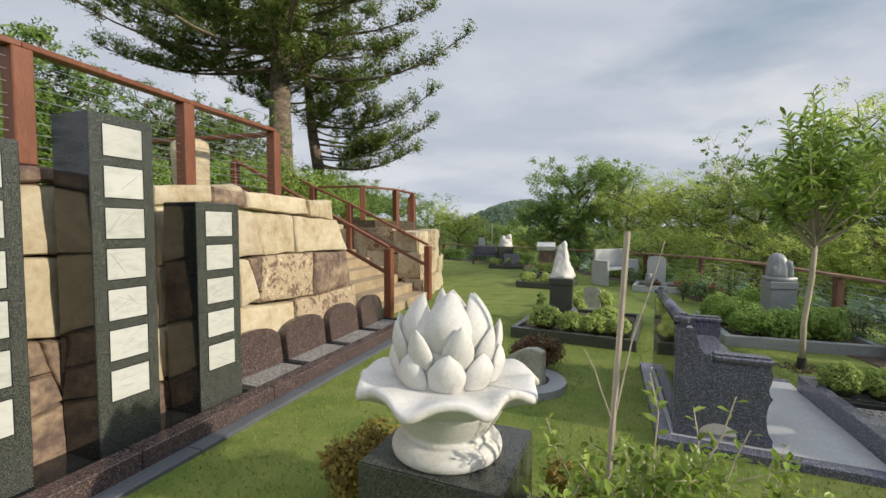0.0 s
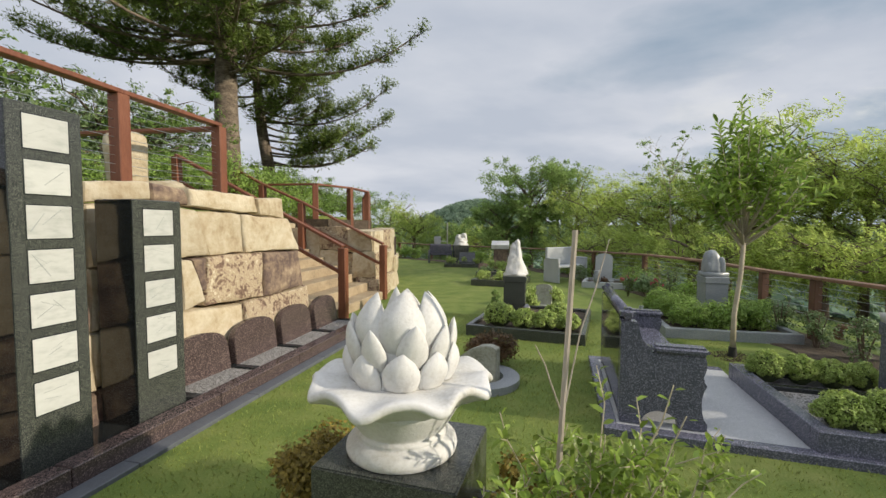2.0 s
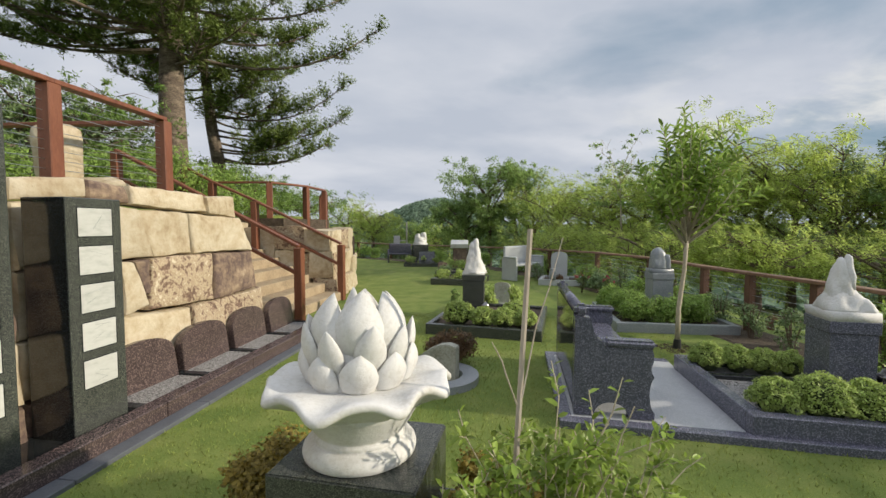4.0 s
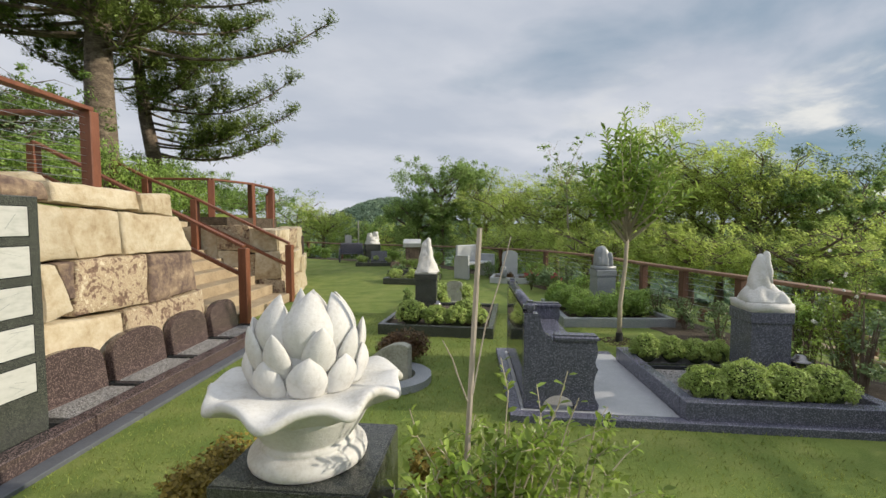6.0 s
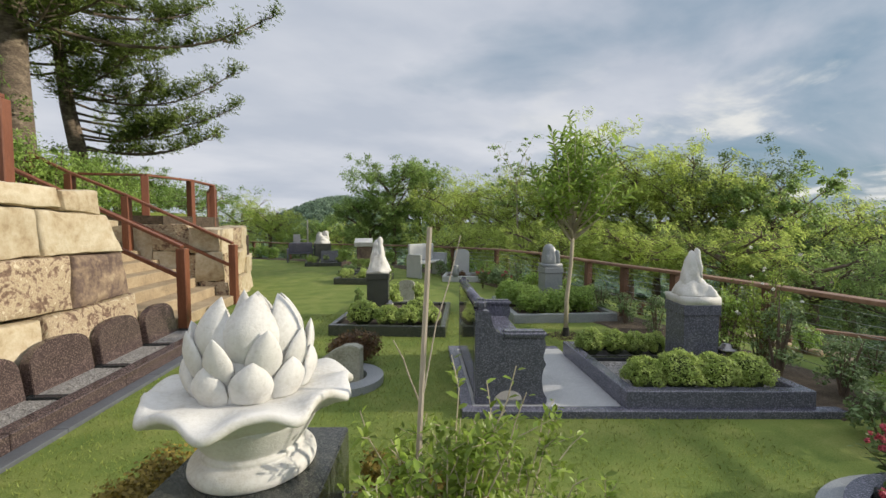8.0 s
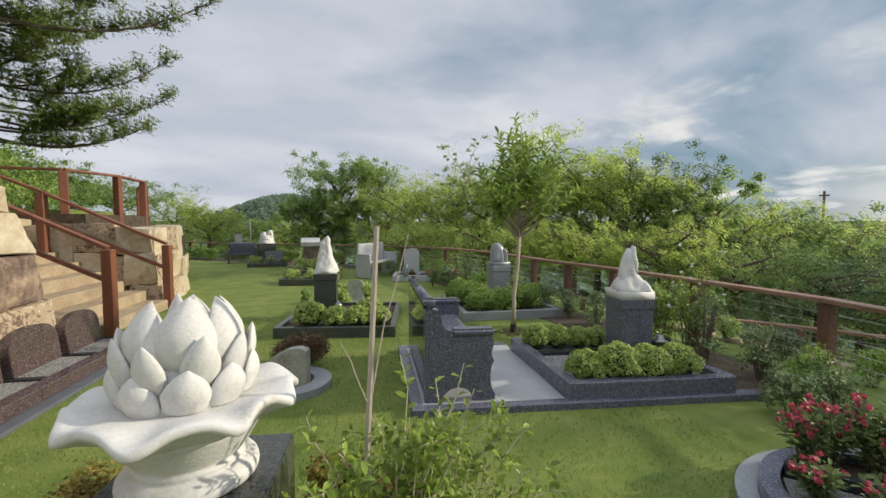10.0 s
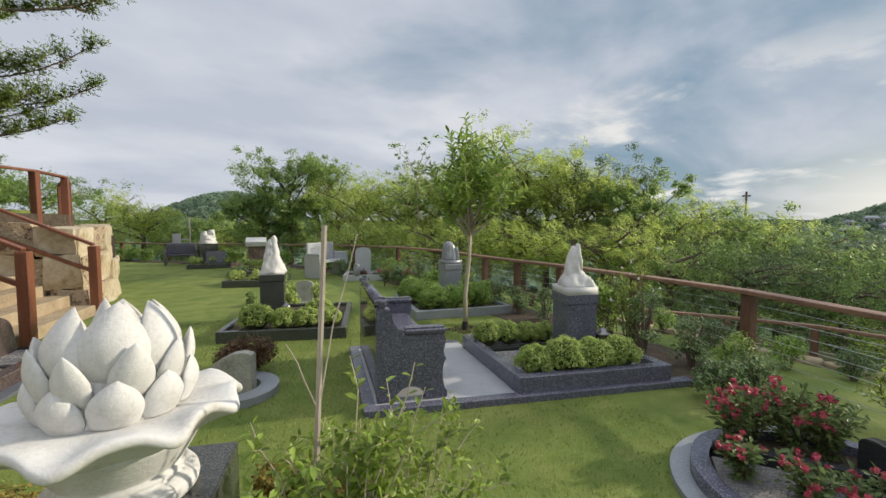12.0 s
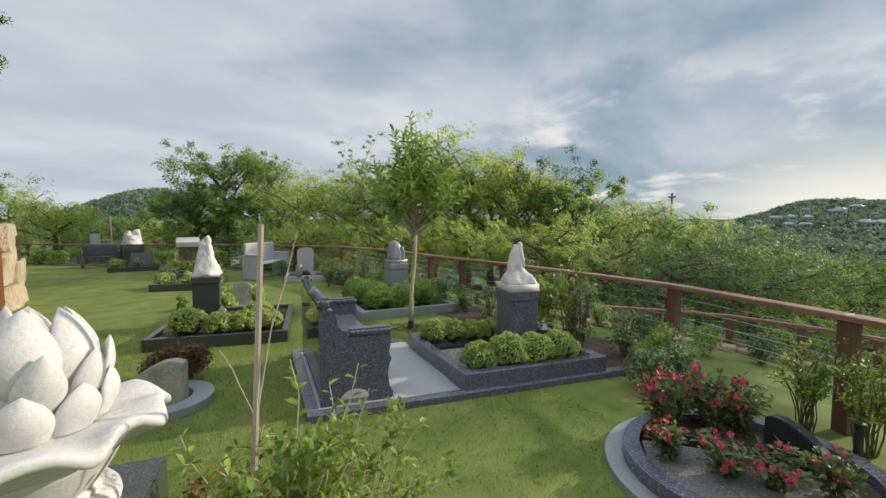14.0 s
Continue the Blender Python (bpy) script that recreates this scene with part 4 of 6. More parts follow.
v, f = bowl()
obj("bowl", v, f, M_WHITE, lotus, "wavy-edged shallow stone bowl", smooth=True)
TIERS = [  # count, radius, z, half width, height, bulge, lean, turn, thickness, foot, tip
    (9, 0.203, 0.330, 0.078, 0.160, 0.022, 0.018, -94, 0.42, 0.80, 2.5), (9, 0.188, 0.396, 0.067, 0.210, 0.026, 0.032, -81, 0.44, 0.74, 2.35),
    (6, 0.112, 0.42, 0.112, 0.306, 0.054, -0.024, -95, 0.54, 0.86, 2.2), (3, 0.02, 0.44, 0.09, 0.29, 0.0, 0.0, 80, 0.7, 0.8, 2.0)]
for n, r, z, w, h, bu, le, turn, th, foot, tip in TIERS:
    for i in range(n):
        a = turn + 360 * i / n + random.uniform(-3, 3)
        k = random.uniform(0.94, 1.06)
        v, f = petal(w * k, h * k, bu, le, th, foot, tip)
        p = obj("petal", v, f, M_WHITE, lotus, smooth=True)
        p.matrix_local = pose(0, 0, z + random.uniform(-0.008, 0.008), 0, 0, a) @ pose(r, 0, 0, random.uniform(-6, 6), 0, random.uniform(-5, 5))
v, f = lathe([(0.21, 0.30), (0.215, 0.42), (0.19, 0.50), (0.13, 0.58), (0.05, 0.63), (0.01, 0.64)], 24)
obj("heart", v, f, M_WHITE, lotus, smooth=True)


# ---- granite bench, slab and box-edged plots ----
SLAB = pose(1.57, 3.05, 0, 0, 0, -23.8)
slab = thing("granite_slab", SLAB, "blue granite surround with a pale terrazzo floor", "slab")
part("edge", box(-0.02, 3.05, -0.08, 0.02, -0.02, 0.062, 0.006), M_BLUE, slab)
part("edge", box(-0.02, 0.08, 0.022, 1.66, -0.02, 0.062, 0.006), M_BLUE, slab)
part("edge", box(-0.02, 1.3, 1.662, 1.76, -0.02, 0.062, 0.006), M_BLUE, slab)
for a, b in [(0.08, 0.7), (0.704, 1.30)]:
    part("floor_panel", box(a, b, 0.022, 1.66, -0.02, 0.055, 0.002), M_TERR, slab, "pale speckled terrazzo panel")

bench = thing("granite_bench", SLAB @ pose(0.05, 0.06, 0.06), "polished blue granite garden bench with scrolled ends", "bench")
END = [(0.045, 0.0), (0.195, 0.0)] + [(0.325 + 0.13 * math.cos(radians(a)), 0.115 * math.sin(radians(a))) for a in range(180, -1, -15)] + [(0.635, 0.0), (0.64, 0.05), (0.615, 0.09), (0.605, 0.13), (0.598, 0.19), (0.60, 0.24), (0.612, 0.30), (0.632, 0.335), (0.615, 0.36), (0.606, 0.40), (0.622, 0.45), (0.626, 0.50), (0.615, 0.545), (0.265, 0.545), (0.262, 0.585), (0.225, 0.605), (0.195, 0.645), (0.178, 0.70), (0.172, 0.745), (0.155, 0.775), (0.045, 0.775)]
for y0 in (0.0, 1.43):
    part("end_panel", slabbed(END, y0, y0 + 0.10, 0.004), M_BLUE, bench)
    part("armrest", box(0.268, 0.640, y0 - 0.015, y0 + 0.115, 0.548, 0.61, 0.022, 3), M_BLUE, bench)
    part("knob", box(0.04, 0.15, y0 - 0.01, y0 + 0.11, 0.778, 0.875, 0.032, 3), M_BLUE, bench)
part("seat", box(0.06, 0.58, 0.102, 1.428, 0.37, 0.43, 0.012, 2), M_BLUE, bench)
part("backrest", box(0.045, 0.125, 0.102, 1.428, 0.02, 0.80, 0.01, 2), M_GRAN_POL, bench, "mirror-polished black granite back")
v, f = tube([(0.09, 0.112, 0.815), (0.09, 1.418, 0.815)], [0.045, 0.045], 14)
obj("top_roll", v, f, M_BLUE, bench, smooth=True)


def skew(t, k):
    """Lean the cross lines of a thing's plan by k."""
    for c in t.children:
        for v in c.data.vertices:
            v.co.x -= k * v.co.y
        c.data.update()


skew(slab, 0.05)
skew(bench, 0.05)


def kerbed_bed(name, m, w, d, h, material, label, t=0.09, fill=M_MULCH, fill_z=None, skip=()):
    """A rectangular plot edged with stone kerbs."""
    b = thing(name, m, label, "garden plot")
    for i, c in enumerate([(0, w, 0, t), (0, w, d - t, d), (0, t, t + .002, d - t - .002), (w - t, w, t + .002, d - t - .002)]):
        if i not in skip:
            part("kerb", box(*c, -0.02, h, 0.006), material, b)
    part("fill", box(t + .003, w - t - .003, t + .003, d - t - .003, -0.02, h - 0.05 if fill_z is None else fill_z), fill, b)
    return b


def bush(name, x, y, z, rx, ry, h, material, label, category="shrub", leaf=0.035, n=1800, stems=5, group="", lumps=9, aspect=0.5):
    """A rounded shrub: short stems and a crown of leaf clumps."""
    t = thing(name, pose(x, y, z), label, category, group)
    for i in range(stems):
        a = random.uniform(0, 6.28)
        e = (rx * 0.5 * math.cos(a), ry * 0.5 * math.sin(a), h * random.uniform(0.5, 0.8))
        v, f = tube([(e[0] * 0.15, e[1] * 0.15, -0.02), (e[0] * 0.5, e[1] * 0.5, e[2] * 0.5), e], [0.012 * h + 0.004, 0.008 * h + 0.003, 0.003], 5)
        obj("stem", v, f, M_BARK, t)
    cs, rs = [], []
    for i in range(lumps):
        a, k = 2 * math.pi * i / lumps + random.uniform(-0.4, 0.4), random.uniform(0.25, 0.72)
        cs.append((rx * k * math.cos(a), ry * k * math.sin(a), h * random.uniform(0.22 if h < 0.5 else 0.12, 0.74)))
        rs.append(min(rx, ry, h) * random.uniform(0.36, 0.54))
    cs.append((0, 0, h * 0.62))
    rs.append(min(rx, ry) * 0.6)
    v, k = clumps(cs, rs, max(8, n // len(cs)), leaf, 0.85, aspect, 0.35, 0.55)
    v[:, 2] = np.maximum(v[:, 2], 0.004)
    leaf_obj("foliage", v, k, material, t)
    return t


bedD = kerbed_bed("garden_plot", SLAB @ pose(1.31, -0.03, 0.0), 1.53, 1.48, 0.205, M_BLUE, "box-edged plot framed in polished blue granite", 0.1, M_GRAVEL, 0.13)
part("inner_bar", box(0.11, 1.40, 0.98, 1.05, 0.1, 0.17, 0.004), M_GRAN_POL, bedD)
v, f = heap(1500, 0.12, 1.0, 0.3, 0.95, 0.128, 0.014)
obj("gravel", v, f, M_GRAVEL, bedD)["kind"] = "stuff"


skew(bedD, 0.07)


def local_xy(m, a, b):
    p = m @ Vector((a, b, 0))
    return p.x, p.y


def clipped_ball(x, y, z, r, h, label, leaf=0.022, n=7000):
    """A tight clipped shrub: a woody stem and a dome of many small knobbly lumps of leaf."""
    t = thing("box_ball", pose(x, y, z), label, "shrub", "low clipped shrubs")
    v, f = tube([(0, 0, -0.02), (0.01, 0, h * 0.3), (0, 0.01, h * 0.55)], [0.018, 0.014, 0.006], 6)
    obj("stem", v, f, M_BARK, t)
    cs, rs = [], []
    lumps = 26
    for i in range(lumps):
        k = (i + 0.5) / lumps
        a = 2.4 * i + random.uniform(-0.25, 0.25)
        up = 1 - 1.15 * k
        ring_r = math.sqrt(max(0.0, 1 - up * up))
        q = random.uniform(0.66, 0.80)
        cs.append((r * q * ring_r * math.cos(a), r * q * ring_r * math.sin(a), h * (0.42 + 0.56 * q * up)))
        rs.append(r * random.uniform(0.26, 0.36))
    v, k = clumps(cs, rs, n // lumps, leaf, 0.9, 0.55, 0.3, 0.86)
    v[:, 2] = np.maximum(v[:, 2], 0.004)
    leaf_obj("foliage", v, k, M_LEAF_D, t)
    # solid near-black core paints the shade deep inside the leaves
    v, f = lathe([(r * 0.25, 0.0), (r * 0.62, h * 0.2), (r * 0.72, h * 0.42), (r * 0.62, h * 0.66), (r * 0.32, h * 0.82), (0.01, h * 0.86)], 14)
    obj("inner_foliage", v, f, M_INNER_SHADE, t, "solid dark core standing in for shade between the leaves")


DM = SLAB @ pose(1.31, -0.03, 0.0)
for i, (a, b, r, h) in enumerate([(0.26, 0.26, 0.175, 0.29), (0.55, 0.25, 0.205, 0.36), (0.86, 0.24, 0.185, 0.33), (1.14, 0.25, 0.185, 0.33), (0.14, 1.25, 0.15, 0.30), (0.39, 1.26, 0.145, 0.28), (0.62, 1.24, 0.14, 0.27), (0.84, 1.25, 0.13, 0.26)]):
    clipped_ball(*local_xy(DM, a, b), 0.12, r * 1.06, h, "clipped yellow-green rounded shrub in a granite plot")


def plinth_statue(x, y, z0, z1, w, turn, material, form, label, plabel):
    p = thing("statue_plinth", pose(x, y, z0, 0, 0, turn), plabel, "plinth")
    h = z1 - z0
    part("foot", box(-w / 2 - 0.02, w / 2 + 0.02, -w / 2 - 0.02, w / 2 + 0.02, 0, 0.08, 0.006), material, p)
    part("shaft", box(-w / 2 + 0.012, w / 2 - 0.012, -w / 2 + 0.012, w / 2 - 0.012, 0.08, h - 0.10, 0.004), material, p)
    part("cap", box(-w / 2, w / 2, -w / 2, w / 2, h - 0.10, h, 0.006), material, p)
    bm = bmesh.new()
    form(bm, w)
    s = part("statue", bm, M_WHITE if material is not M_GREYGR else M_GREYGR, None, smooth=True)
    s.matrix_world = pose(x, y, z1, 0, 0, turn)
    tagged(s, label, "statue")


def soft(bm, cuts=1, amt=0.012, seed=0.0):
    bmesh.ops.subdivide_edges(bm, edges=bm.edges[:], cuts=cuts, use_grid_fill=True)
    for v in bm.verts:
        v.co += Vector((noise.noise(v.co * 14 + Vector((seed, 0, 0))), noise.noise(v.co * 14 + Vector((0, seed, 3))), 0.3 * noise.noise(v.co * 11))) * amt


def add_cone(bm, x, y, z0, z1, r0, r1, sx=1.0, sy=1.0, lean=(0, 0), seg=14, rings=7, power=1.0):
    prev = None
    for j in range(rings + 1):
        s = j / rings
        r = r0 + (r1 - r0) * s ** power
        ring = [bm.verts.new((x + lean[0] * s + r * sx * math.cos(2 * math.pi * i / seg), y + lean[1] * s + r * sy * math.sin(2 * math.pi * i / seg), z0 + (z1 - z0) * s)) for i in range(seg)]
        if prev:
            for i in range(seg):
                bm.faces.new((prev[i], prev[(i + 1) % seg], ring[(i + 1) % seg], ring[i]))
        else:
            bm.faces.new(ring[::-1])
        prev = ring
    bm.faces.new(prev)


def add_box(bm, x0, x1, y0, y1, z0, z1):
    bmesh.ops.create_cube(bm, size=1, matrix=Matrix.LocRotScale(((x0 + x1) / 2, (y0 + y1) / 2, (z0 + z1) / 2), None, (x1 - x0, y1 - y0, z1 - z0)))


def add_drape(bm, x, y, profile, lean=(0, 0), folds=0.10, twist=0.0, sx=1.0, seg=28):
    """A cloaked mass: one closed skin through rings of given height and radius, with soft folds."""
    prev = None
    z0, z1 = profile[0][0], profile[-1][0]
    for z, r in profile:
        s = (z - z0) / (z1 - z0)
        row = []
        for i in range(seg):
            a = 2 * math.pi * i / seg
            k = r * (1 + folds * (1 - s * 0.6) * (0.6 * math.cos(3 * a + twist + 2 * s) + 0.5 * math.cos(5 * a - 3 * s)))
            row.append(bm.verts.new((x + lean[0] * s + k * sx * math.cos(a), y + lean[1] * s + k * math.sin(a), z)))
        if prev:
            for i in range(seg):
                bm.faces.new((prev[i], prev[(i + 1) % seg], row[(i + 1) % seg], row[i]))
        else:
            bm.faces.new(row[::-1])
        prev = row
    bm.faces.new(prev)


def form_twin(bm, w):
    add_box(bm, -w * 0.5, w * 0.5, -w * 0.46, w * 0.46, 0.0, 0.04)
    add_drape(bm, 0, 0, [(0.02, w * 0.50), (0.08, w * 0.47), (0.14, w * 0.43), (0.20, w * 0.37), (0.27, w * 0.31), (0.33, w * 0.24), (0.38, 0.05)], (0, 0), 0.16)
    add_drape(bm, -0.045, 0, [(0.12, 0.12), (0.22, 0.115), (0.32, 0.098), (0.38, 0.074), (0.42, 0.066), (0.46, 0.064), (0.50, 0.05), (0.53, 0.026), (0.54, 0.006)], (0.016, 0), 0.14, 1.0, 0.80)
    add_drape(bm, 0.035, 0.01, [(0.12, 0.12), (0.22, 0.112), (0.34, 0.095), (0.43, 0.072), (0.47, 0.064), (0.52, 0.062), (0.56, 0.048), (0.59, 0.024), (0.60, 0.006)], (-0.006, 0), 0.14, 2.5, 0.78)
    add_drape(bm, 0.0, -0.07, [(0.06, 0.10), (0.14, 0.095), (0.22, 0.07), (0.30, 0.04), (0.33, 0.008)], (0, 0.03), 0.16, 0.4)
    soft(bm, 1, 0.014, 2.0)


def form_draped(bm, w):
    add_box(bm, -w * 0.49, w * 0.49, -w * 0.49, w * 0.49, 0.0, 0.075)
    add_drape(bm, -0.01, 0, [(0.07, w * 0.50), (0.11, w * 0.47), (0.15, w * 0.42), (0.19, w * 0.34), (0.22, w * 0.26), (0.26, w * 0.16)], (0, 0), 0.16, 0.6)
    add_drape(bm, -0.03, 0, [(0.12, w * 0.34), (0.20, w * 0.30), (0.27, w * 0.245), (0.33, w * 0.20), (0.39, w * 0.165), (0.44, w * 0.125), (0.48, w * 0.085), (0.495, 0.008)], (0.005, 0), 0.15, 1.6, 0.9)
    add_drape(bm, 0.02, -0.01, [(0.24, w * 0.20), (0.34, w * 0.17), (0.42, w * 0.125), (0.47, w * 0.10), (0.505, w * 0.075), (0.52, 0.008)], (0.005, 0), 0.10, 3.0, 0.7)
    add_drape(bm, 0.085, -0.09, [(0.07, 0.085), (0.12, 0.08), (0.17, 0.055), (0.20, 0.015)], (-0.03, 0.03), 0.14, 1.4, 1.2)
    add_drape(bm, -0.10, -0.08, [(0.07, 0.075), (0.13, 0.07), (0.18, 0.05), (0.21, 0.015)], (0.03, 0.03), 0.14, 2.4)
    soft(bm, 1, 0.012, 7.0)


def form_seated(bm, w):
    add_box(bm, -w * 0.5, w * 0.5, -w * 0.38, w * 0.38, 0.0, 0.07)
    add_drape(bm, -0.015, 0.02, [(0.06, w * 0.42), (0.14, w * 0.41), (0.24, w * 0.37), (0.33, w * 0.31), (0.38, w * 0.24), (0.41, w * 0.14), (0.42, 0.01)], (-0.01, 0), 0.10, 0.5, 1.0)
    add_drape(bm, 0.10, -0.05, [(0.06, w * 0.18), (0.16, w * 0.17), (0.26, w * 0.15), (0.30, w * 0.10), (0.31, 0.01)], (-0.01, 0), 0.10, 2.0, 0.9)
    add_drape(bm, -0.09, -0.06, [(0.06, w * 0.16), (0.15, w * 0.15), (0.22, w * 0.12), (0.25, 0.01)], (0.01, 0), 0.10, 1.2, 0.9)
    soft(bm, 1, 0.014, 11.0)


plinth_statue(3.885, 2.78, 0.12, 0.80, 0.35, -23.8, M_BLUE, form_draped, "white carved stone statue of a draped kneeling form", "blue granite plinth carrying a white statue")
vase = thing("grave_vase", pose(*local_xy(DM, 1.20, 0.62), 0.13) @ Matrix.Scale(1.35, 4), "polished steel flower vase beside the plinth", "vase")
v, f = lathe([(0.045, 0.0), (0.05, 0.03), (0.056, 0.10), (0.062, 0.15), (0.07, 0.17), (0.07, 0.185), (0.04, 0.19), (0.03, 0.215), (0.01, 0.22)], 20)
obj("body", v, f, M_METAL, vase, smooth=True)

# ---- plot with the twin statue ----
B1 = pose(0.955, 6.0, 0, 0, 0, -27)
kerbed_bed("garden_plot", B1, 1.62, 1.85, 0.15, M_GRAN, "dark granite edged plot with low shrubs and mulch", 0.08, M_MULCH, 0.10)
plinth_statue(1.93, 6.95, 0.10, 0.735, 0.37, -20, M_GRAN, form_twin, "white carved stone statue of two joined pointed forms", "dark granite plinth carrying a white statue")
for a, b, r, h in [(0.42, 0.28, 0.21, 0.36), (0.78, 0.27, 0.18, 0.28), (1.08, 0.30, 0.18, 0.28), (1.38, 0.34, 0.16, 0.27), (1.2, 0.75, 0.2, 0.32)]:
    clipped_ball(*local_xy(B1, a, b), 0.09, r * 1.12, h * 1.05, "rounded yellow-green shrub in the statue plot", 0.034, 3600)
bush("tall_shrub", *local_xy(B1, 0.18, 1.0), 0.08, 0.09, 0.09, 0.62, M_LEAF_B, "thin upright dark shrub beside the plinth", "shrub", 0.05, 500, 3)
vase = thing("grave_vase", pose(2.0, 6.55, 0.1), "small polished steel vase before the plinth", "vase")
v, f = lathe([(0.05, 0.0), (0.06, 0.06), (0.066, 0.15), (0.075, 0.18), (0.05, 0.2), (0.03, 0.23)], 18)
obj("body", v, f, M_METAL, vase, smooth=True)


def tablet(x, y, z, w, h, turn, material, label, lean=8):
    t = thing("headstone", pose(x, y, z, 0, 0, turn), label, "headstone")
    out = [(-w / 2, 0), (w / 2, 0), (w / 2, h * 0.85)] + [(w / 2 * math.cos(a), h * 0.85 + h * 0.15 * math.sin(a)) for a in [radians(30 + 30 * k) for k in range(5)]] + [(-w / 2, h * 0.85)]
    bm = slabbed(out, -0.05, 0.05, 0.006)
    bm.transform(pose(0, 0, 0, -lean, 0, 0))
    part("stone", bm, material, t)
    part("base", box(-w / 2 - 0.04, w / 2 + 0.04, -0.1, 0.1, -0.04, 0.03, 0.006), material, t)
    return t


tablet(2.75, 7.9, 0.03, 0.30, 0.42, -30, M_MOSSY, "small pale grey headstone among shrubs")
for x, y, r, h in [(2.5, 8.1, 0.3, 0.42), (3.0, 8.0, 0.28, 0.4), (2.35, 7.6, 0.25, 0.38)]:
    bush("low_shrub", x, y, 0, r, r, h, M_LEAF_D, "soft light green mounded shrub near a headstone", "shrub", 0.06, 900, 4)

# ---- plot behind the sapling ----
B3 = pose(3.7, 5.57, 0, 0, 0, -19)
kerbed_bed("garden_plot", B3, 1.66, 1.75, 0.14, M_GREYGR, "grey granite edged plot full of green hedge shrubs", 0.09, M_MULCH, 0.09)
for i, (a, b, r, h) in enumerate([(0.40, 0.40, 0.30, 0.46), (0.80, 0.38, 0.32, 0.46), (1.20, 0.40, 0.30, 0.48), (0.34, 0.95, 0.3, 0.48), (0.25, 1.4, 0.28, 0.5), (1.42, 0.85, 0.24, 0.45)]):
    bush("hedge_shrub", *local_xy(B3, a, b), 0.08, r, r, h, M_LEAF_E, "dense mid-green hedge shrub in a granite plot", "shrub", 0.055, 3200, 6, "hedge shrubs", 22, 0.28)
plinth_statue(4.98, 6.35, 0.08, 0.76, 0.35, -15, M_GREYGR, form_seated, "grey stone statue of a seated form", "grey granite pedestal carrying a statue")


# ---- round rose plot ----
RB = pose(3.12, 0.5, 0, 0, 0, 0)


def ring(r0, r1, z0, z1, a0, a1, seg=36):
    bm = bmesh.new()
    rows = []
    for i in range(seg + 1):
        a = radians(a0 + (a1 - a0) * i / seg)
        c, s = math.cos(a), math.sin(a)
        rows.append([bm.verts.new((r * c, r * s, z)) for r, z in ((r0, z0), (r1, z0), (r1, z1), (r0, z1))])
    for p, q in zip(rows[:-1], rows[1:]):
        for k in range(4):
            bm.faces.new((p[k], p[(k + 1) % 4], q[(k + 1) % 4], q[k]))
    bm.faces.new(rows[0])
    bm.faces.new(rows[-1][::-1])
    bmesh.ops.recalc_face_normals(bm, faces=bm.faces[:])
    return bm


rb = thing("round_plot", RB, "round-ended rose plot edged with grey and black granite", "garden plot")
part("outer_kerb", ring(0.70, 0.81, -0.02, 0.04, 0, 360, 60), M_GREYGR, rb)
part("inner_kerb", ring(0.60, 0.698, -0.02, 0.12, 0, 360, 60), M_BLUE, rb)
v, f = lathe([(0.598, -0.02), (0.598, 0.06)], 40)
obj("fill", v, f, M_MULCH, rb)
part("divider", beam((-0.10, 0.585, 0.10), (0.24, -0.10, 0.10), 0.06, 0.10), M_GRANHON, rb)
part("gravel_bed", prism([(-0.59, -0.05), (-0.55, 0.2), (-0.40, 0.43), (-0.16, 0.565), (0.19, -0.10), (0.1, -0.45), (-0.1, -0.56), (-0.35, -0.47)], 0.0, 0.085), M_GRAVEL, rb)
v, f = heap(3800, -0.56, 0.10, -0.42, 0.52, 0.080, 0.013)
keep = [k for k in range(0, len(f), 3) if math.hypot(v[f[k][0]][0], v[f[k][0]][1]) < 0.57 and v[f[k][0]][1] < 0.5 - 2.0 * (v[f[k][0]][0] + 0.14)]
f = [f[k + q] for k in keep for q in range(3)]
obj("gravel", v, f, M_GRAVEL, rb)["kind"] = "stuff"
stone = thing("headstone", pose(3.36, 0.29, 0.05, 0, 0, 65), "black polished headstone with a sweeping curved top", "headstone")
out = [(-0.19, 0), (0.19, 0), (0.19, 0.245), (0.16, 0.268), (0.10, 0.272), (0.03, 0.258), (-0.05, 0.225), (-0.12, 0.175), (-0.19, 0.105)]
part("stone", slabbed(out, -0.04, 0.04, 0.006), M_GRANHON, stone)


BLOOMS = {}


def blooms(t, places, size, material, label):
    """Single blooms, each a small tight cluster of petals."""
    if material.name not in BLOOMS:
        made = []
        for _ in range(5):
            v, k = clumps([(0, 0, 0)], [0.024], 22, 0.026, 0.9, 0.85, 0.2, 0.4)
            first = leaf_obj("bloom", v, k, material)
            made.append(first.data)
            bpy.data.objects.remove(first)
        BLOOMS[material.name] = made
    for p in places:
        o = new("bloom", random.choice(BLOOMS[material.name]))
        o.parent = t
        o["label"] = label
        s = size * random.uniform(0.7, 1.25)
        o.matrix_local = Matrix.LocRotScale(p, Euler((random.uniform(-.5, .5), 0, random.uniform(0, 6))), (s, s, s))


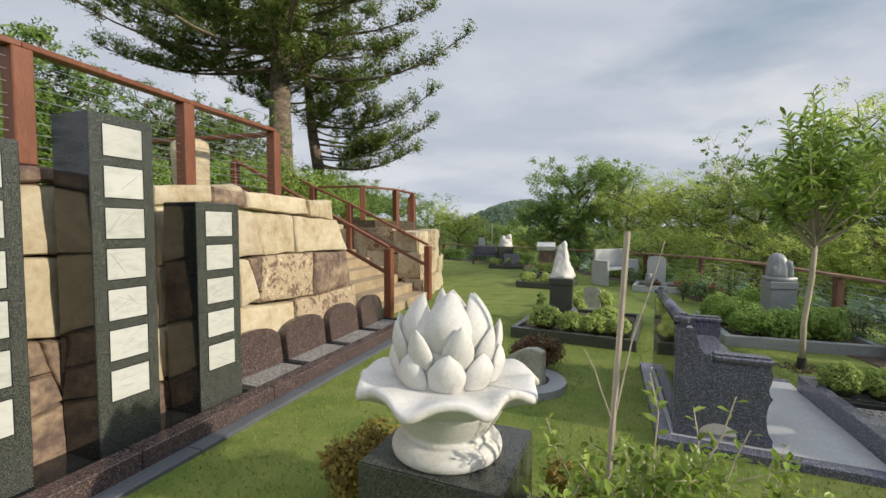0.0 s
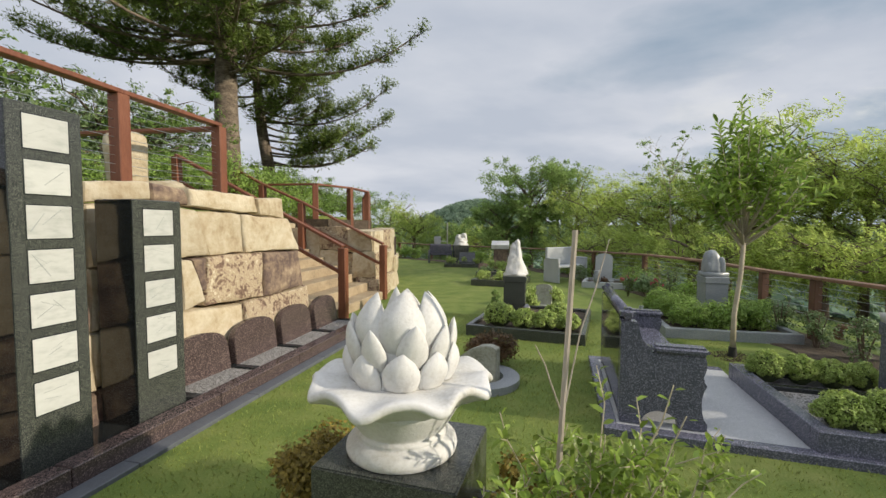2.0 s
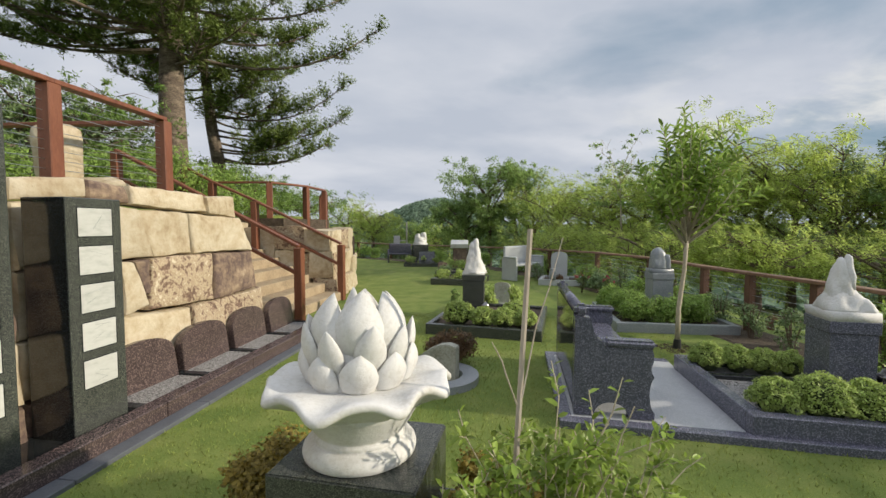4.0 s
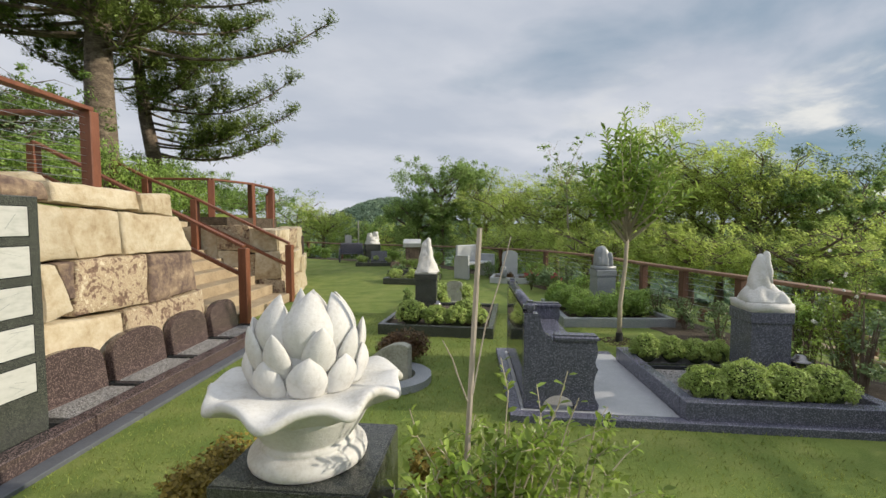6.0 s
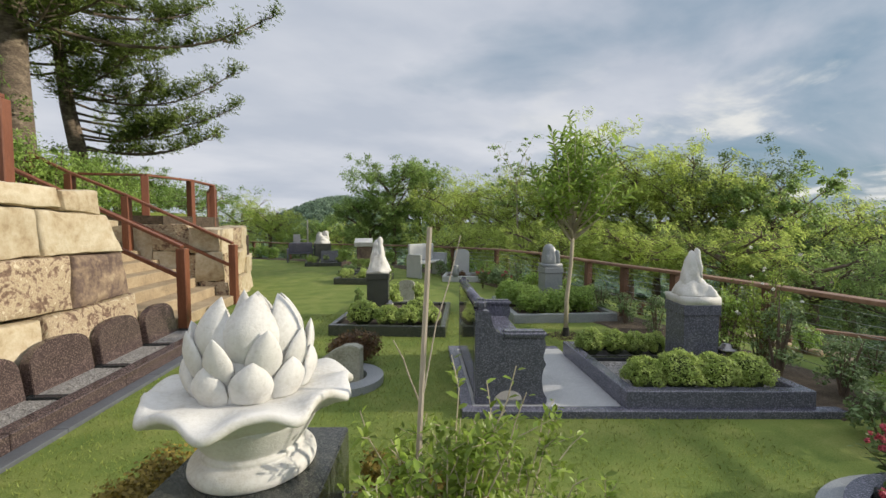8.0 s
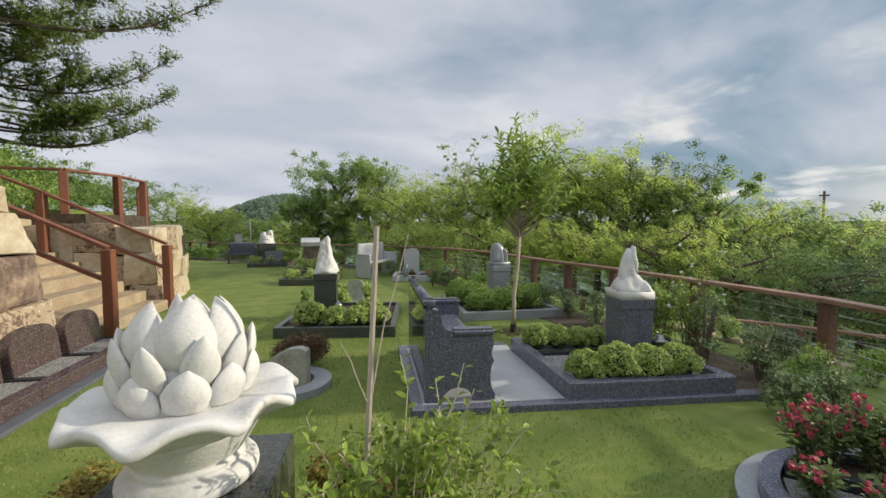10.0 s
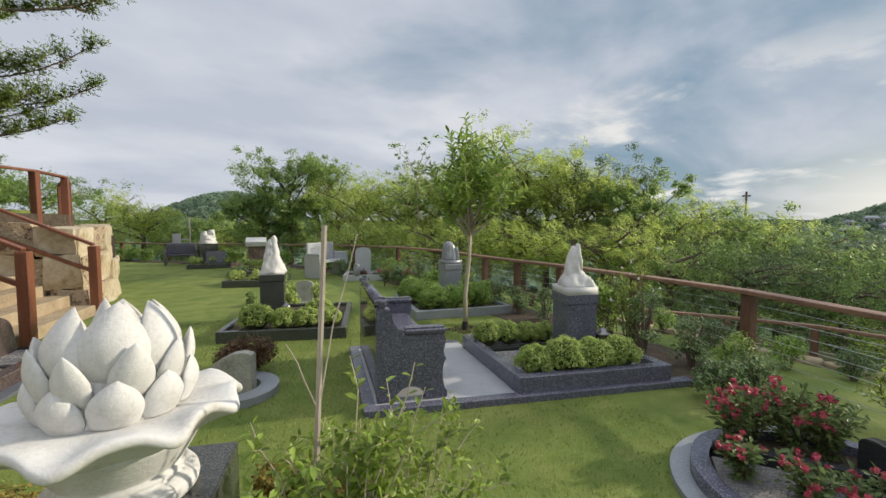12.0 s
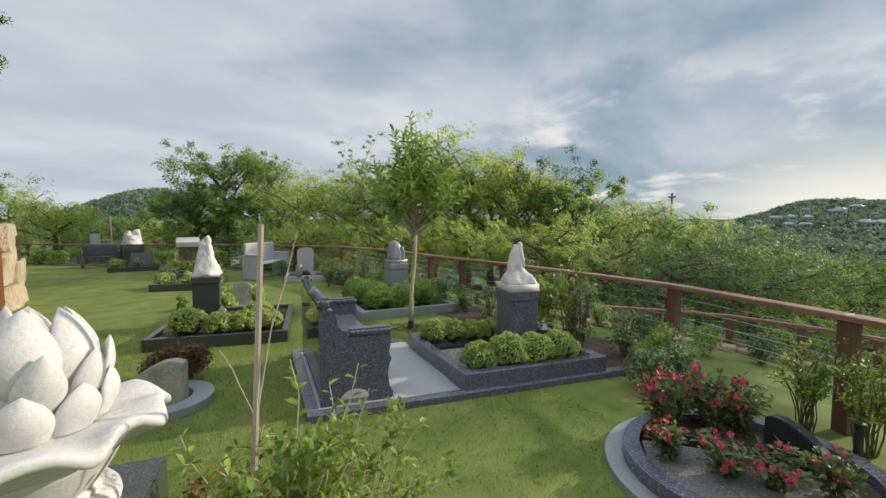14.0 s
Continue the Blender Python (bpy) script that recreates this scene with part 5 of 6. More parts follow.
def rose_bush(x, y, r, h, n_flower, label):
    """A leggy rose: thin arching canes with sparse leaflets, blooms bunched at the cane ends."""
    t = thing("rose_bush", pose(x, y, 0.05), label, "rose bush")
    cen, way, heads = [], [], []
    for i in range(10):
        a = 2.4 * i + random.uniform(-0.4, 0.4)
        k = random.uniform(0.35, 1.05)
        e = Vector((r * k * math.cos(a), r * k * math.sin(a), h * random.uniform(0.68, 1.08) * (1.05 - 0.25 * k)))
        mid = Vector((e.x * 0.35, e.y * 0.35, e.z * 0.62))
        v, f = tube([(e.x * 0.08, e.y * 0.08, -0.03), mid, e], [0.0055, 0.004, 0.002], 5)
        obj("cane", v, f, M_CANE, t)
        heads.append(e)
        for q in range(40):
            s = random.uniform(0.12, 1.0)
            p = mid.lerp(e, (s - 0.4) / 0.6) if s > 0.4 else Vector((0, 0, 0)).lerp(mid, s / 0.4)
            d = Vector((random.uniform(-1, 1), random.uniform(-1, 1), random.uniform(-0.2, 0.6))).normalized()
            cen.append(p + d * random.uniform(0.015, 0.075))
            way.append(d)
    oval_leaves("foliage", np.array(cen, float), np.array(way, float), 0.042, 0.5, M_LEAF_R, t, 0.4)
    cs = []
    for i in range(int(n_flower * 1.4)):
        c = heads[(i * i) % 6]
        cs.append((c.x + random.gauss(0, 0.028), c.y + random.gauss(0, 0.028), c.z + random.gauss(0.005, 0.018)))
    blooms(t, cs, 0.78, M_ROSE, "small clustered red rose bloom")


for x, y, r, h, nf in [(3.22, 1.05, 0.17, 0.36, 18), (3.38, 0.98, 0.20, 0.42, 20), (3.55, 0.85, 0.20, 0.42, 16), (3.62, 0.66, 0.19, 0.42, 18), (3.50, 0.62, 0.16, 0.36, 10), (2.84, 0.86, 0.10, 0.27, 18), (2.90, 0.56, 0.17, 0.27, 14), (2.96, 0.32, 0.18, 0.26, 14), (3.06, 0.10, 0.15, 0.26, 8), (3.46, 0.78, 0.18, 0.40, 16)]:
    rose_bush(x, y, r, h, nf, "leggy rose bush with clustered red blooms")

# ---- curved grey stone and bronze shrub behind the lotus ----
cres = thing("curved_headstone", pose(0.80, 4.16, 0, 0, 0, -34), "curved pale mossy stone marker with a sloping top", "headstone")
part("base", ring(0.24, 0.40, -0.02, 0.07, -100, 120, 30), M_GREYGR, cres)
part("stone", slabbed([(-0.36, 0.0), (0.20, 0.0), (0.20, 0.36), (0.12, 0.385), (0.02, 0.37), (-0.10, 0.31), (-0.24, 0.20), (-0.36, 0.07)], -0.05, 0.06, 0.008), M_MOSSY, cres)
bush("bronze_shrub", 1.02, 4.62, 0.0, 0.30, 0.28, 0.42, M_BRONZE, "dome of bronze-brown foliage behind a grey marker", "shrub", 0.03, 7000, 5, "", 22, 0.6)
bush("golden_shrub", -0.43, 2.36, 0.0, 0.26, 0.25, 0.46, M_GOLD, "small golden-green shrub beside the plinth", "shrub", 0.026, 9000, 5, "", 24, 0.65)
bush("golden_shrub", 0.95, 1.80, 0.0, 0.30, 0.24, 0.42, M_GOLD, "low golden-green shrub below the leafy stems", "shrub", 0.026, 6000, 5, "", 16, 0.6)
bush("golden_shrub", 0.58, 1.86, 0.0, 0.26, 0.22, 0.50, M_GOLD, "golden-green shrub under the leafy stems", "shrub", 0.026, 6000, 5, "", 12, 0.6)


# ---- far plots at the end of the lawn ----
def far_bench(x, y, turn, material, label, k=1.0):
    b = thing("stone_bench", pose(x, y, 0, 0, 0, turn) @ Matrix.Scale(k, 4), label, "bench")
    part("seat", box(-0.55, 0.55, -0.22, 0.24, 0.40, 0.46, 0.01), material, b)
    part("backrest", box(-0.55, 0.55, 0.18, 0.26, 0.46, 0.95, 0.02), material, b)
    for s in (-0.6, 0.55):
        part("end_panel", slabbed([(s, 0), (s + 0.07, 0), (s + 0.07, 0.62), (s, 0.62)], -0.28, 0.26, 0.01), material, b)
        part("armrest", box(s - 0.01, s + 0.08, -0.28, 0.2, 0.62, 0.67, 0.012), material, b)


far_bench(4.7, 11.75, 28, M_PALEGR, "pale grey stone bench on the far lawn")
far_bench(1.75, 18.0, -10, M_BLUE, "dark granite bench at the far end of the lawn", 0.82)
kerbed_bed("garden_plot", pose(1.7, 16.0, 0, 0, 0, -14), 1.4, 1.1, 0.14, M_GRAN, "low dark kerbed plot with small shrubs far off", 0.08)
kerbed_bed("garden_plot", pose(1.88, 11.05, 0, 0, 0, -28), 1.3, 1.3, 0.16, M_GRAN, "low black kerbed plot with green shrubs", 0.08)
kerbed_bed("garden_plot", pose(2.35, 13.0, 0, 0, 0, -20), 0.9, 0.9, 0.14, M_GRAN, "small dark kerbed plot on the lawn", 0.08)
kerbed_bed("garden_plot", pose(4.62, 10.45, 0, 0, 0, -30), 1.35, 1.0, 0.15, M_PALEGR, "pale grey granite plot with an upright tablet", 0.08)
desk = thing("slant_tablet", pose(2.55, 15.9, 0.1, 0, 0, -10), "sloping blue-grey granite memorial tablet", "headstone")
bm = box(-0.3, 0.3, -0.04, 0.04, 0, 0.62, 0.01)
bm.transform(pose(0, 0, 0, -48, 0, 0))
part("tablet", bm, M_GRAN_POL, desk)
part("base", box(-0.3, 0.3, 0.0, 0.4, -0.1, 0.1, 0.01), M_GRAN, desk)
box_stone = thing("pedestal_stone", pose(3.72, 15.5, 0.1, 0, 0, -15), "brown stone pedestal with a white sloping top", "headstone")
part("pedestal", box(-0.24, 0.24, -0.2, 0.2, -0.1, 0.68, 0.01), M_IRON, box_stone)
bm = box(-0.32, 0.32, -0.28, 0.28, 0, 0.16, 0.01)
bm.transform(pose(0, 0, 0.68, 14, 0, 0))
part("top", bm, M_WHITE, box_stone, "white carved stone top")
tablet(5.35, 10.75, 0.12, 0.42, 0.72, -30, M_PALEGR, "upright pale headstone with an uneven edge", 3)
tablet(2.65, 13.3, 0.08, 0.3, 0.3, -20, M_IRON, "small brown headstone on a dark plot", 12)
vase = thing("grave_vase", pose(4.95, 10.3, 0.14), "small pale stone urn on the granite plot", "vase")
v, f = lathe([(0.07, 0), (0.09, 0.08), (0.09, 0.2), (0.06, 0.26), (0.08, 0.3)], 14)
obj("body", v, f, M_GREYGR, vase, smooth=True)
bm = bmesh.new()
add_cone(bm, -0.1, 0, 0, 0.45, 0.18, 0.08)
add_cone(bm, 0.14, 0, 0, 0.5, 0.16, 0.08)
add_cone(bm, 0.0, 0, 0, 0.3, 0.3, 0.2)
soft(bm, 1, 0.05, 5)
s = part("statue", bm, M_WHITE, None, smooth=True)
s.matrix_world = pose(2.55, 17.6, 0.75, 0, 0, 0)
tagged(s, "rounded white stone statue on a far plinth", "statue")
p = thing("statue_plinth", pose(2.55, 17.6, 0), "dark granite plinth at the far lawn end", "plinth")
part("shaft", box(-0.3, 0.3, -0.25, 0.25, 0, 0.75, 0.01), M_GRAN, p)
sign = thing("sign_post", pose(2.3, 20.3, -0.3), "tall thin steel post with a small plate", "post")
v, f = tube([(0, 0, -0.3), (0, 0, 2.0)], [0.035, 0.035], 8)
obj("pole", v, f, M_STEEL, sign)
part("plate", box(-0.62, -0.32, -0.02, 0.02, 0.95, 1.35, 0.004), M_STEEL, sign)
part("bracket", box(-0.35, 0.0, -0.01, 0.01, 1.1, 1.14), M_STEEL, sign)
for x, y, r, h, mt in [(2.0, 16.3, 0.25, 0.34, 0), (2.5, 16.2, 0.28, 0.36, 0), (2.9, 16.0, 0.22, 0.3, 0), (2.3, 11.5, 0.26, 0.32, 0), (2.7, 11.2, 0.25, 0.34, 0), (2.7, 13.2, 0.25, 0.3, 2), (3.1, 14.6, 0.3, 0.35, 0), (3.5, 14.4, 0.3, 0.34, 0),
                       (5.2, 10.5, 0.25, 0.2, 3), (5.6, 9.2, 0.35, 0.5, 2), (5.3, 8.7, 0.3, 0.45, 2), (5.75, 8.0, 0.35, 0.5, 1), (5.6, 7.2, 0.3, 0.45, 1), (3.2, 11.0, 0.25, 0.36, 0), (3.6, 12.2, 0.3, 0.4, 0)]:
    bush("plot_shrub", x, y, 0.05, r, r, h, (M_LEAF_D, M_LEAF_E, M_LEAF_F, M_BRONZE)[mt], "small rounded shrub in a lawn plot", "shrub", 0.06, 700, 4, "", 8)
for x, y in [(5.35, 8.35), (5.0, 8.9)]:
    rose_bush(x, y, 0.22, 0.42, 14, "rose bush with pink-red blooms near the fence")
for i, (x, y) in enumerate([(-1.3, 21.5), (-0.8, 21.4), (-0.3, 21.2), (0.2, 20.8), (0.7, 20.3), (5.75, 11.4), (5.6, 12.4), (5.35, 13.3), (5.1, 14.3), (4.6, 15.6), (3.9, 16.8), (3.3, 17.5), (5.75, 9.6)]):
    bush("hedge_shrub", x + 0.12, y + 0.15, 0.0, 0.36, 0.36, 0.62, M_LEAF_E, "dark green hedge shrub along the far fence", "shrub", 0.07, 900, 4, "far hedge", 12)


# ---- trees and shrubs ----
def tree(x, y, z, height, spread, material, label, seed, trunk=0.12, leaf=0.16, clump_n=120, per=45, fork=0.35, flat=0.6, bark=None, layered=True, name="tree", group="", aspect=0.4, low=0.35, lean=(0, 0), feathery=False):
    """A tapered trunk that forks into limbs, and a crown of many small leaf clumps round the limb ends."""
    rnd = random.Random(seed)
    np.random.seed(seed)
    t = thing(name, pose(x, y, z), label, "tree", group)
    pieces, ends = [], []
    bend = [(rnd.uniform(-.05, .05) * height + lean[0] * k, rnd.uniform(-.05, .05) * height + lean[1] * k) for k in (0, .5, 1)]
    top = Vector((bend[2][0], bend[2][1], height * 0.72))
    mid = Vector((bend[1][0] * 0.5, bend[1][1] * 0.5, height * fork))
    pieces.append(tube([(0, 0, -0.3), (mid.x * 0.5, mid.y * 0.5, height * fork * 0.5), mid, mid.lerp(top, 0.5), top], [trunk * 1.15, trunk * 0.9, trunk * 0.75, trunk * 0.45, trunk * 0.15], 8))
    limbs = 11
    for i in range(limbs):
        a = 2.4 * i + rnd.uniform(-0.4, 0.4)
        s = rnd.uniform(0.0, 0.9)
        o = mid.lerp(top, s)
        reach = spread * rnd.uniform(0.55, 1.0) * (1 - 0.35 * s)
        e = o + Vector((math.cos(a) * reach, math.sin(a) * reach, height * rnd.uniform(0.08, 0.30) * (1.0 - 0.3 * s)))
        e.z = min(e.z, height * 0.98)
        k = o.lerp(e, 0.5) + Vector((0, 0, height * rnd.uniform(-0.03, 0.05)))
        pieces.append(tube([o, k, e], [trunk * 0.42, trunk * 0.25, trunk * 0.06], 6))
        for q in range(4):
            b = k.lerp(e, rnd.uniform(0.0, 1.0))
            a2 = rnd.uniform(0, 6.28)
            e2 = b + Vector((math.cos(a2), math.sin(a2), rnd.uniform(0.0, 0.7))) * spread * rnd.uniform(0.15, 0.4)
            pieces.append(tube([b, b.lerp(e2, 0.5) + Vector((0, 0, 0.03 * height)), e2], [trunk * 0.14, trunk * 0.08, trunk * 0.03], 5))
            ends.append(e2)
        ends.append(e)
    v, f = joined(*pieces)
    obj("trunk", v, f, bark or M_BARK, t, smooth=True)
    cs, rs = [], []
    for i in range(clump_n):
        e = ends[i % len(ends)]
        d = Vector((rnd.gauss(0, 1), rnd.gauss(0, 1), rnd.gauss(0, 0.6))) * spread * 0.17
        p = e + d
        if i % 5 < 2:
            p.z -= height * rnd.uniform(0.12, 0.42)
        p.z = min(height * 1.0, max(height * low, p.z))
        cs.append(p)
        rs.append(spread * rnd.uniform(0.08, 0.20))
    if feathery:
        v, k = fronds(cs, rs, max(2, per // 9), leaf * 3.2, flat)
    else:
        v, k = clumps(cs, rs, per, leaf, flat, aspect, 0.15, 0.25)
    leaf_obj("crown", v, k, material, t)
    return t


def az(deg, dist):
    return dist * math.sin(radians(deg)), dist * math.cos(radians(deg))


# belt of trees beyond the fence: bearing, distance, height above the lawn, spread, kind
BELT = [
    (2.0, 26, 2.9, 2.0, "A"), (-1.0, 30, 3.6, 2.6, "A"), (5.5, 30, 1.9, 2.2, "B"), (8.5, 34, 1.7, 2.4, "B"), (11.0, 30, 2.2, 2.2, "A"),
    (14.5, 24, 3.6, 2.2, "B"), (17.5, 24, 6.1, 2.6, "B"), (20.5, 25, 6.4, 2.2, "B"), (23.0, 25, 4.9, 2.4, "A"), (26.0, 22, 4.2, 2.6, "A"), (29.5, 20, 4.3, 2.4, "A"),
    (32.5, 19, 4.0, 2.6, "A"), (36.0, 18, 4.2, 2.4, "A"), (39.5, 17, 4.7, 2.5, "A"), (43.0, 16, 5.0, 2.6, "A"), (47.0, 16, 5.1, 2.5, "A"), (50.5, 16, 5.0, 2.4, "A"), (53.5, 16, 4.5, 2.3, "A"),
    (57.0, 17, 3.4, 2.3, "B"), (60.5, 16, 3.2, 1.9, "B"), (64.0, 18, 2.6, 2.4, "A"), (67.5, 19, 2.3, 2.4, "B"), (71.0, 20, 2.1, 2.6, "A"), (75.0, 19, 1.6, 2.8, "B"), (79.0, 20, 1.2, 3.0, "A"), (83.5, 19, 0.9, 3.0, "B"), (88.0, 20, 0.4, 3.2, "A"), (93.0, 19, 0.3, 3.2, "A"),
    (27.0, 15, 1.6, 1.8, "A"), (36.5, 13.5, 1.6, 1.8, "A"), (47.5, 12.5, 1.7, 1.7, "A"), (58.0, 13, 1.3, 1.8, "A"), (65.0, 13.5, 0.7, 1.8, "B"), (72.0, 14, 0.4, 2.0, "A"), (80.0, 14.5, -0.1, 2.2, "B"), (88.0, 14, -0.4, 2.2, "A"),
    (68.0, 27, 2.0, 3.2, "B"), (76.0, 28, 1.2, 3.4, "A"), (84.0, 28, 0.5, 3.4, "B"), (91.0, 27, -0.2, 3.4, "A"),
]
for i, (b, d, top, sp, kind) in enumerate(BELT):
    x, y = az(b, d)
    g = ground_z(x, y)
    airy = b > 55
    top += 0.75 if airy and d < 21 and b < 82 else 0.0
    if airy and i % 3 == 0:
        kind = "C"
    tree(x, y, g - 0.1, top - g, sp, {"A": M_LEAF_A, "B": M_LEAF_B, "C": M_LEAF_F}[kind], {"A": "feathery light green tree on the slope below", "B": "dense dark green tree on the slope below", "C": "open grey-green tree on the slope below"}[kind], 500 + i, 0.13, (0.145 if kind == "B" else 0.105) if d > 15 else 0.085, 190 if airy else (220 if kind == "A" else 250), 54 if airy else (70 if kind == "A" else 58), 0.36, 0.85, group="belt of trees", low=0.20, aspect=0.34, feathery=kind == "A")

# unseen tall trees further round the slope, added to shade lawn and wall foot
for i, (x, y, top, sp) in enumerate([(25.4, -5.0, 12.0, 2.4), (26.5, -2.6, 12.2, 2.2), (24.8, -6.2, 11.9, 2.0), (23.4, -8.1, 10.5, 2.3)]):
    g = ground_z(x, y)
    tree(x, y, g - 0.1, top - g, sp, M_LEAF_B, "tall dense dark green tree added out of view for its shade", 560 + i, 0.2, 0.30, 150, 40, 0.4, 0.9, group="belt of trees", low=0.30, aspect=0.45)

# thin wispy tree above the belt
x, y = az(34.0, 15.5)
tree(x, y, ground_z(x, y), 4.9 - ground_z(x, y), 1.1, M_LEAF_B, "thin half-bare tree with wispy leaves", 77, 0.035, 0.085, 80, 26, 0.5, 0.7, group="", low=0.5, bark=M_PALEBARK)


def pine(x, y, z, height, reach, trunk, seed, label, first=2.0, lean=(0, 0), tiers=16, limbs=()):
    """A tall pine: level whorls of long limbs that turn up at the tips, hung with separate dense tufts of scaly twigs."""
    rnd = random.Random(seed)
    np.random.seed(seed)
    t = thing("hoop_pine", pose(x, y, z), label, "tree")
    rows = 9
    tr = [(lean[0] * k / rows + rnd.uniform(-.04, .04), lean[1] * k / rows + rnd.uniform(-.04, .04), height * k / rows - (0.3 if k == 0 else 0)) for k in range(rows + 1)]
    pieces = [tube(tr, [trunk * (1.25 if k == 0 else 1.0) * (1 - 0.85 * k / rows) + 0.02 for k in range(rows + 1)], 12)]
    plan = [(h, math.radians(90 - a), ln) for h, a, ln in limbs]
    for j in range(tiers):
        h = first + (height - first) * (j / tiers) ** 0.92
        a0 = rnd.uniform(0, 6.28)
        for i in range(6):
            plan.append((h + rnd.uniform(-0.15, 0.15), a0 + i * 1.047 + rnd.uniform(-0.25, 0.25), reach * (1 - 0.38 * j / tiers) * rnd.uniform(0.5, 1.0)))
    tufts, sizes, axes = [], [], []
    for h, a, ln in plan:
        d = Vector((math.cos(a), math.sin(a), 0))
        side = Vector((-d.y, d.x, 0))
        o = Vector((lean[0] * h / height, lean[1] * h / height, h))
        bow, rise = rnd.uniform(0.03, 0.09), rnd.uniform(0.12, 0.22)
        drift = rnd.uniform(-0.08, 0.08)
        pts = []
        for k in range(9):
            s = k / 8
            pts.append(o + d * ln * s + side * ln * drift * s * s + Vector((0, 0, ln * (-bow * math.sin(s * 3.1) + rise * s ** 3))))
        pieces.append(tube(pts, [trunk * 0.15 * (1 - 0.9 * k / 8) + 0.007 for k in range(9)], 5))
        for q in range(int(8 + 4.6 * ln)):
            s = 0.20 + 0.80 * rnd.random() ** 0.85
            k = min(7, int(s * 8))
            p = pts[k].lerp(pts[k + 1], s * 8 - k)
            tw = (side * rnd.choice((-1, 1)) * rnd.uniform(0.4, 1.0) + d * rnd.uniform(0.3, 0.9) + Vector((0, 0, rnd.uniform(-0.05, 0.5)))).normalized()
            tl = rnd.uniform(0.15, 0.85) * (1.15 - 0.75 * s)
            e = p + tw * tl + Vector((0, 0, 0.12 * tl))
            pieces.append(tube([p, p.lerp(e, 0.5) - Vector((0, 0, 0.03)), e], [0.014, 0.010, 0.007], 4))
            for m in range(1 + int(tl * 2.6)):
                tufts.append(p.lerp(e, 1 - 0.30 * m / max(0.3, tl)) + Vector((0, 0, 0.05)))
                sizes.append(rnd.uniform(0.17, 0.30))
                axes.append(tw * 0.7 + Vector((0, 0, 0.65)))
        tufts.append(pts[-1] + Vector((0, 0, 0.06)))
        sizes.append(0.24)
        axes.append(d * 0.5 + Vector((0, 0, 0.8)))
    v, f = joined(*pieces)
    obj("trunk", v, f, M_PINEBARK, t, smooth=True)
    # each tuft is a brush of short curved twigs, each twig a few scaly blades
    per = 25
    c = np.repeat(np.array(tufts, float), per, axis=0)
    r = np.repeat(np.array(sizes, float), per)[:, None]
    ax = np.repeat(np.array(axes, float), per, axis=0)
    way = ax * 0.8 + np.random.normal(size=c.shape) * 0.62
    way /= np.linalg.norm(way, axis=1, keepdims=True)
    vs = []
    for k in range(3):
        q = c + way * r * (0.25 + 0.42 * k) + np.array([0, 0, 0.05]) * k * k * r
        bl = way + np.random.normal(size=c.shape) * 0.22 + np.array([0, 0, 0.15 * k])
        nn = bl * 0.3 + np.random.normal(size=c.shape) * 0.5 + np.array([0, 0, 0.6]) + LIGHT * 0.5
        vs.append(facing_leaves(q, bl, nn, 0.118, 0.24, 0.16, 0.25)[0])
    v = np.concatenate(vs)
    leaf_obj("crown", v, len(v) // 4, M_PINE, t)


px, py = az(-20.4, 13.4)
pine(px, py, 1.6, 14.5, 5.6, 0.34, 31, "tall dark hoop pine with upswept branch tips", 4.9, (0.1, 0.0), 11, [(4.4, 92, 5.3), (4.5, 260, 3.4), (5.1, 250, 4.4), (5.2, 292, 5.0), (6.0, 270, 5.6), (6.5, 256, 5.0), (6.3, 284, 5.2), (5.5, 240, 3.6), (5.7, 160, 2.4), (6.2, 148, 3.0), (6.4, 176, 2.6), (6.0, 192, 2.4), (6.9, 165, 3.0), (4.1, 140, 1.9), (4.6, 168, 2.2), (4.5, 118, 2.4), (5.2, 155, 2.4), (4.9, 205, 2.0), (4.45, 276, 5.2), (4.8, 284, 6.6), (5.6, 88, 4.3), (5.7, 262, 5.8), (6.4, 95, 4.4)])
px, py = az(-15.1, 15.5)
pine(px, py, 1.5, 9.5, 3.2, 0.22, 32, "second leaning hoop pine behind the steps", 4.2, (-1.3, 0.3), 7, [(2.1, 95, 3.4), (2.2, 60, 2.8), (2.5, 110, 3.0), (2.9, 90, 4.1), (3.1, 72, 3.0), (3.6, 98, 4.2), (3.5, 118, 2.6), (3.8, 80, 3.4), (3.4, 30, 2.5), (3.3, 160, 1.6), (3.9, 130, 2.4), (2.7, 75, 3.2), (2.4, 100, 2.2)])

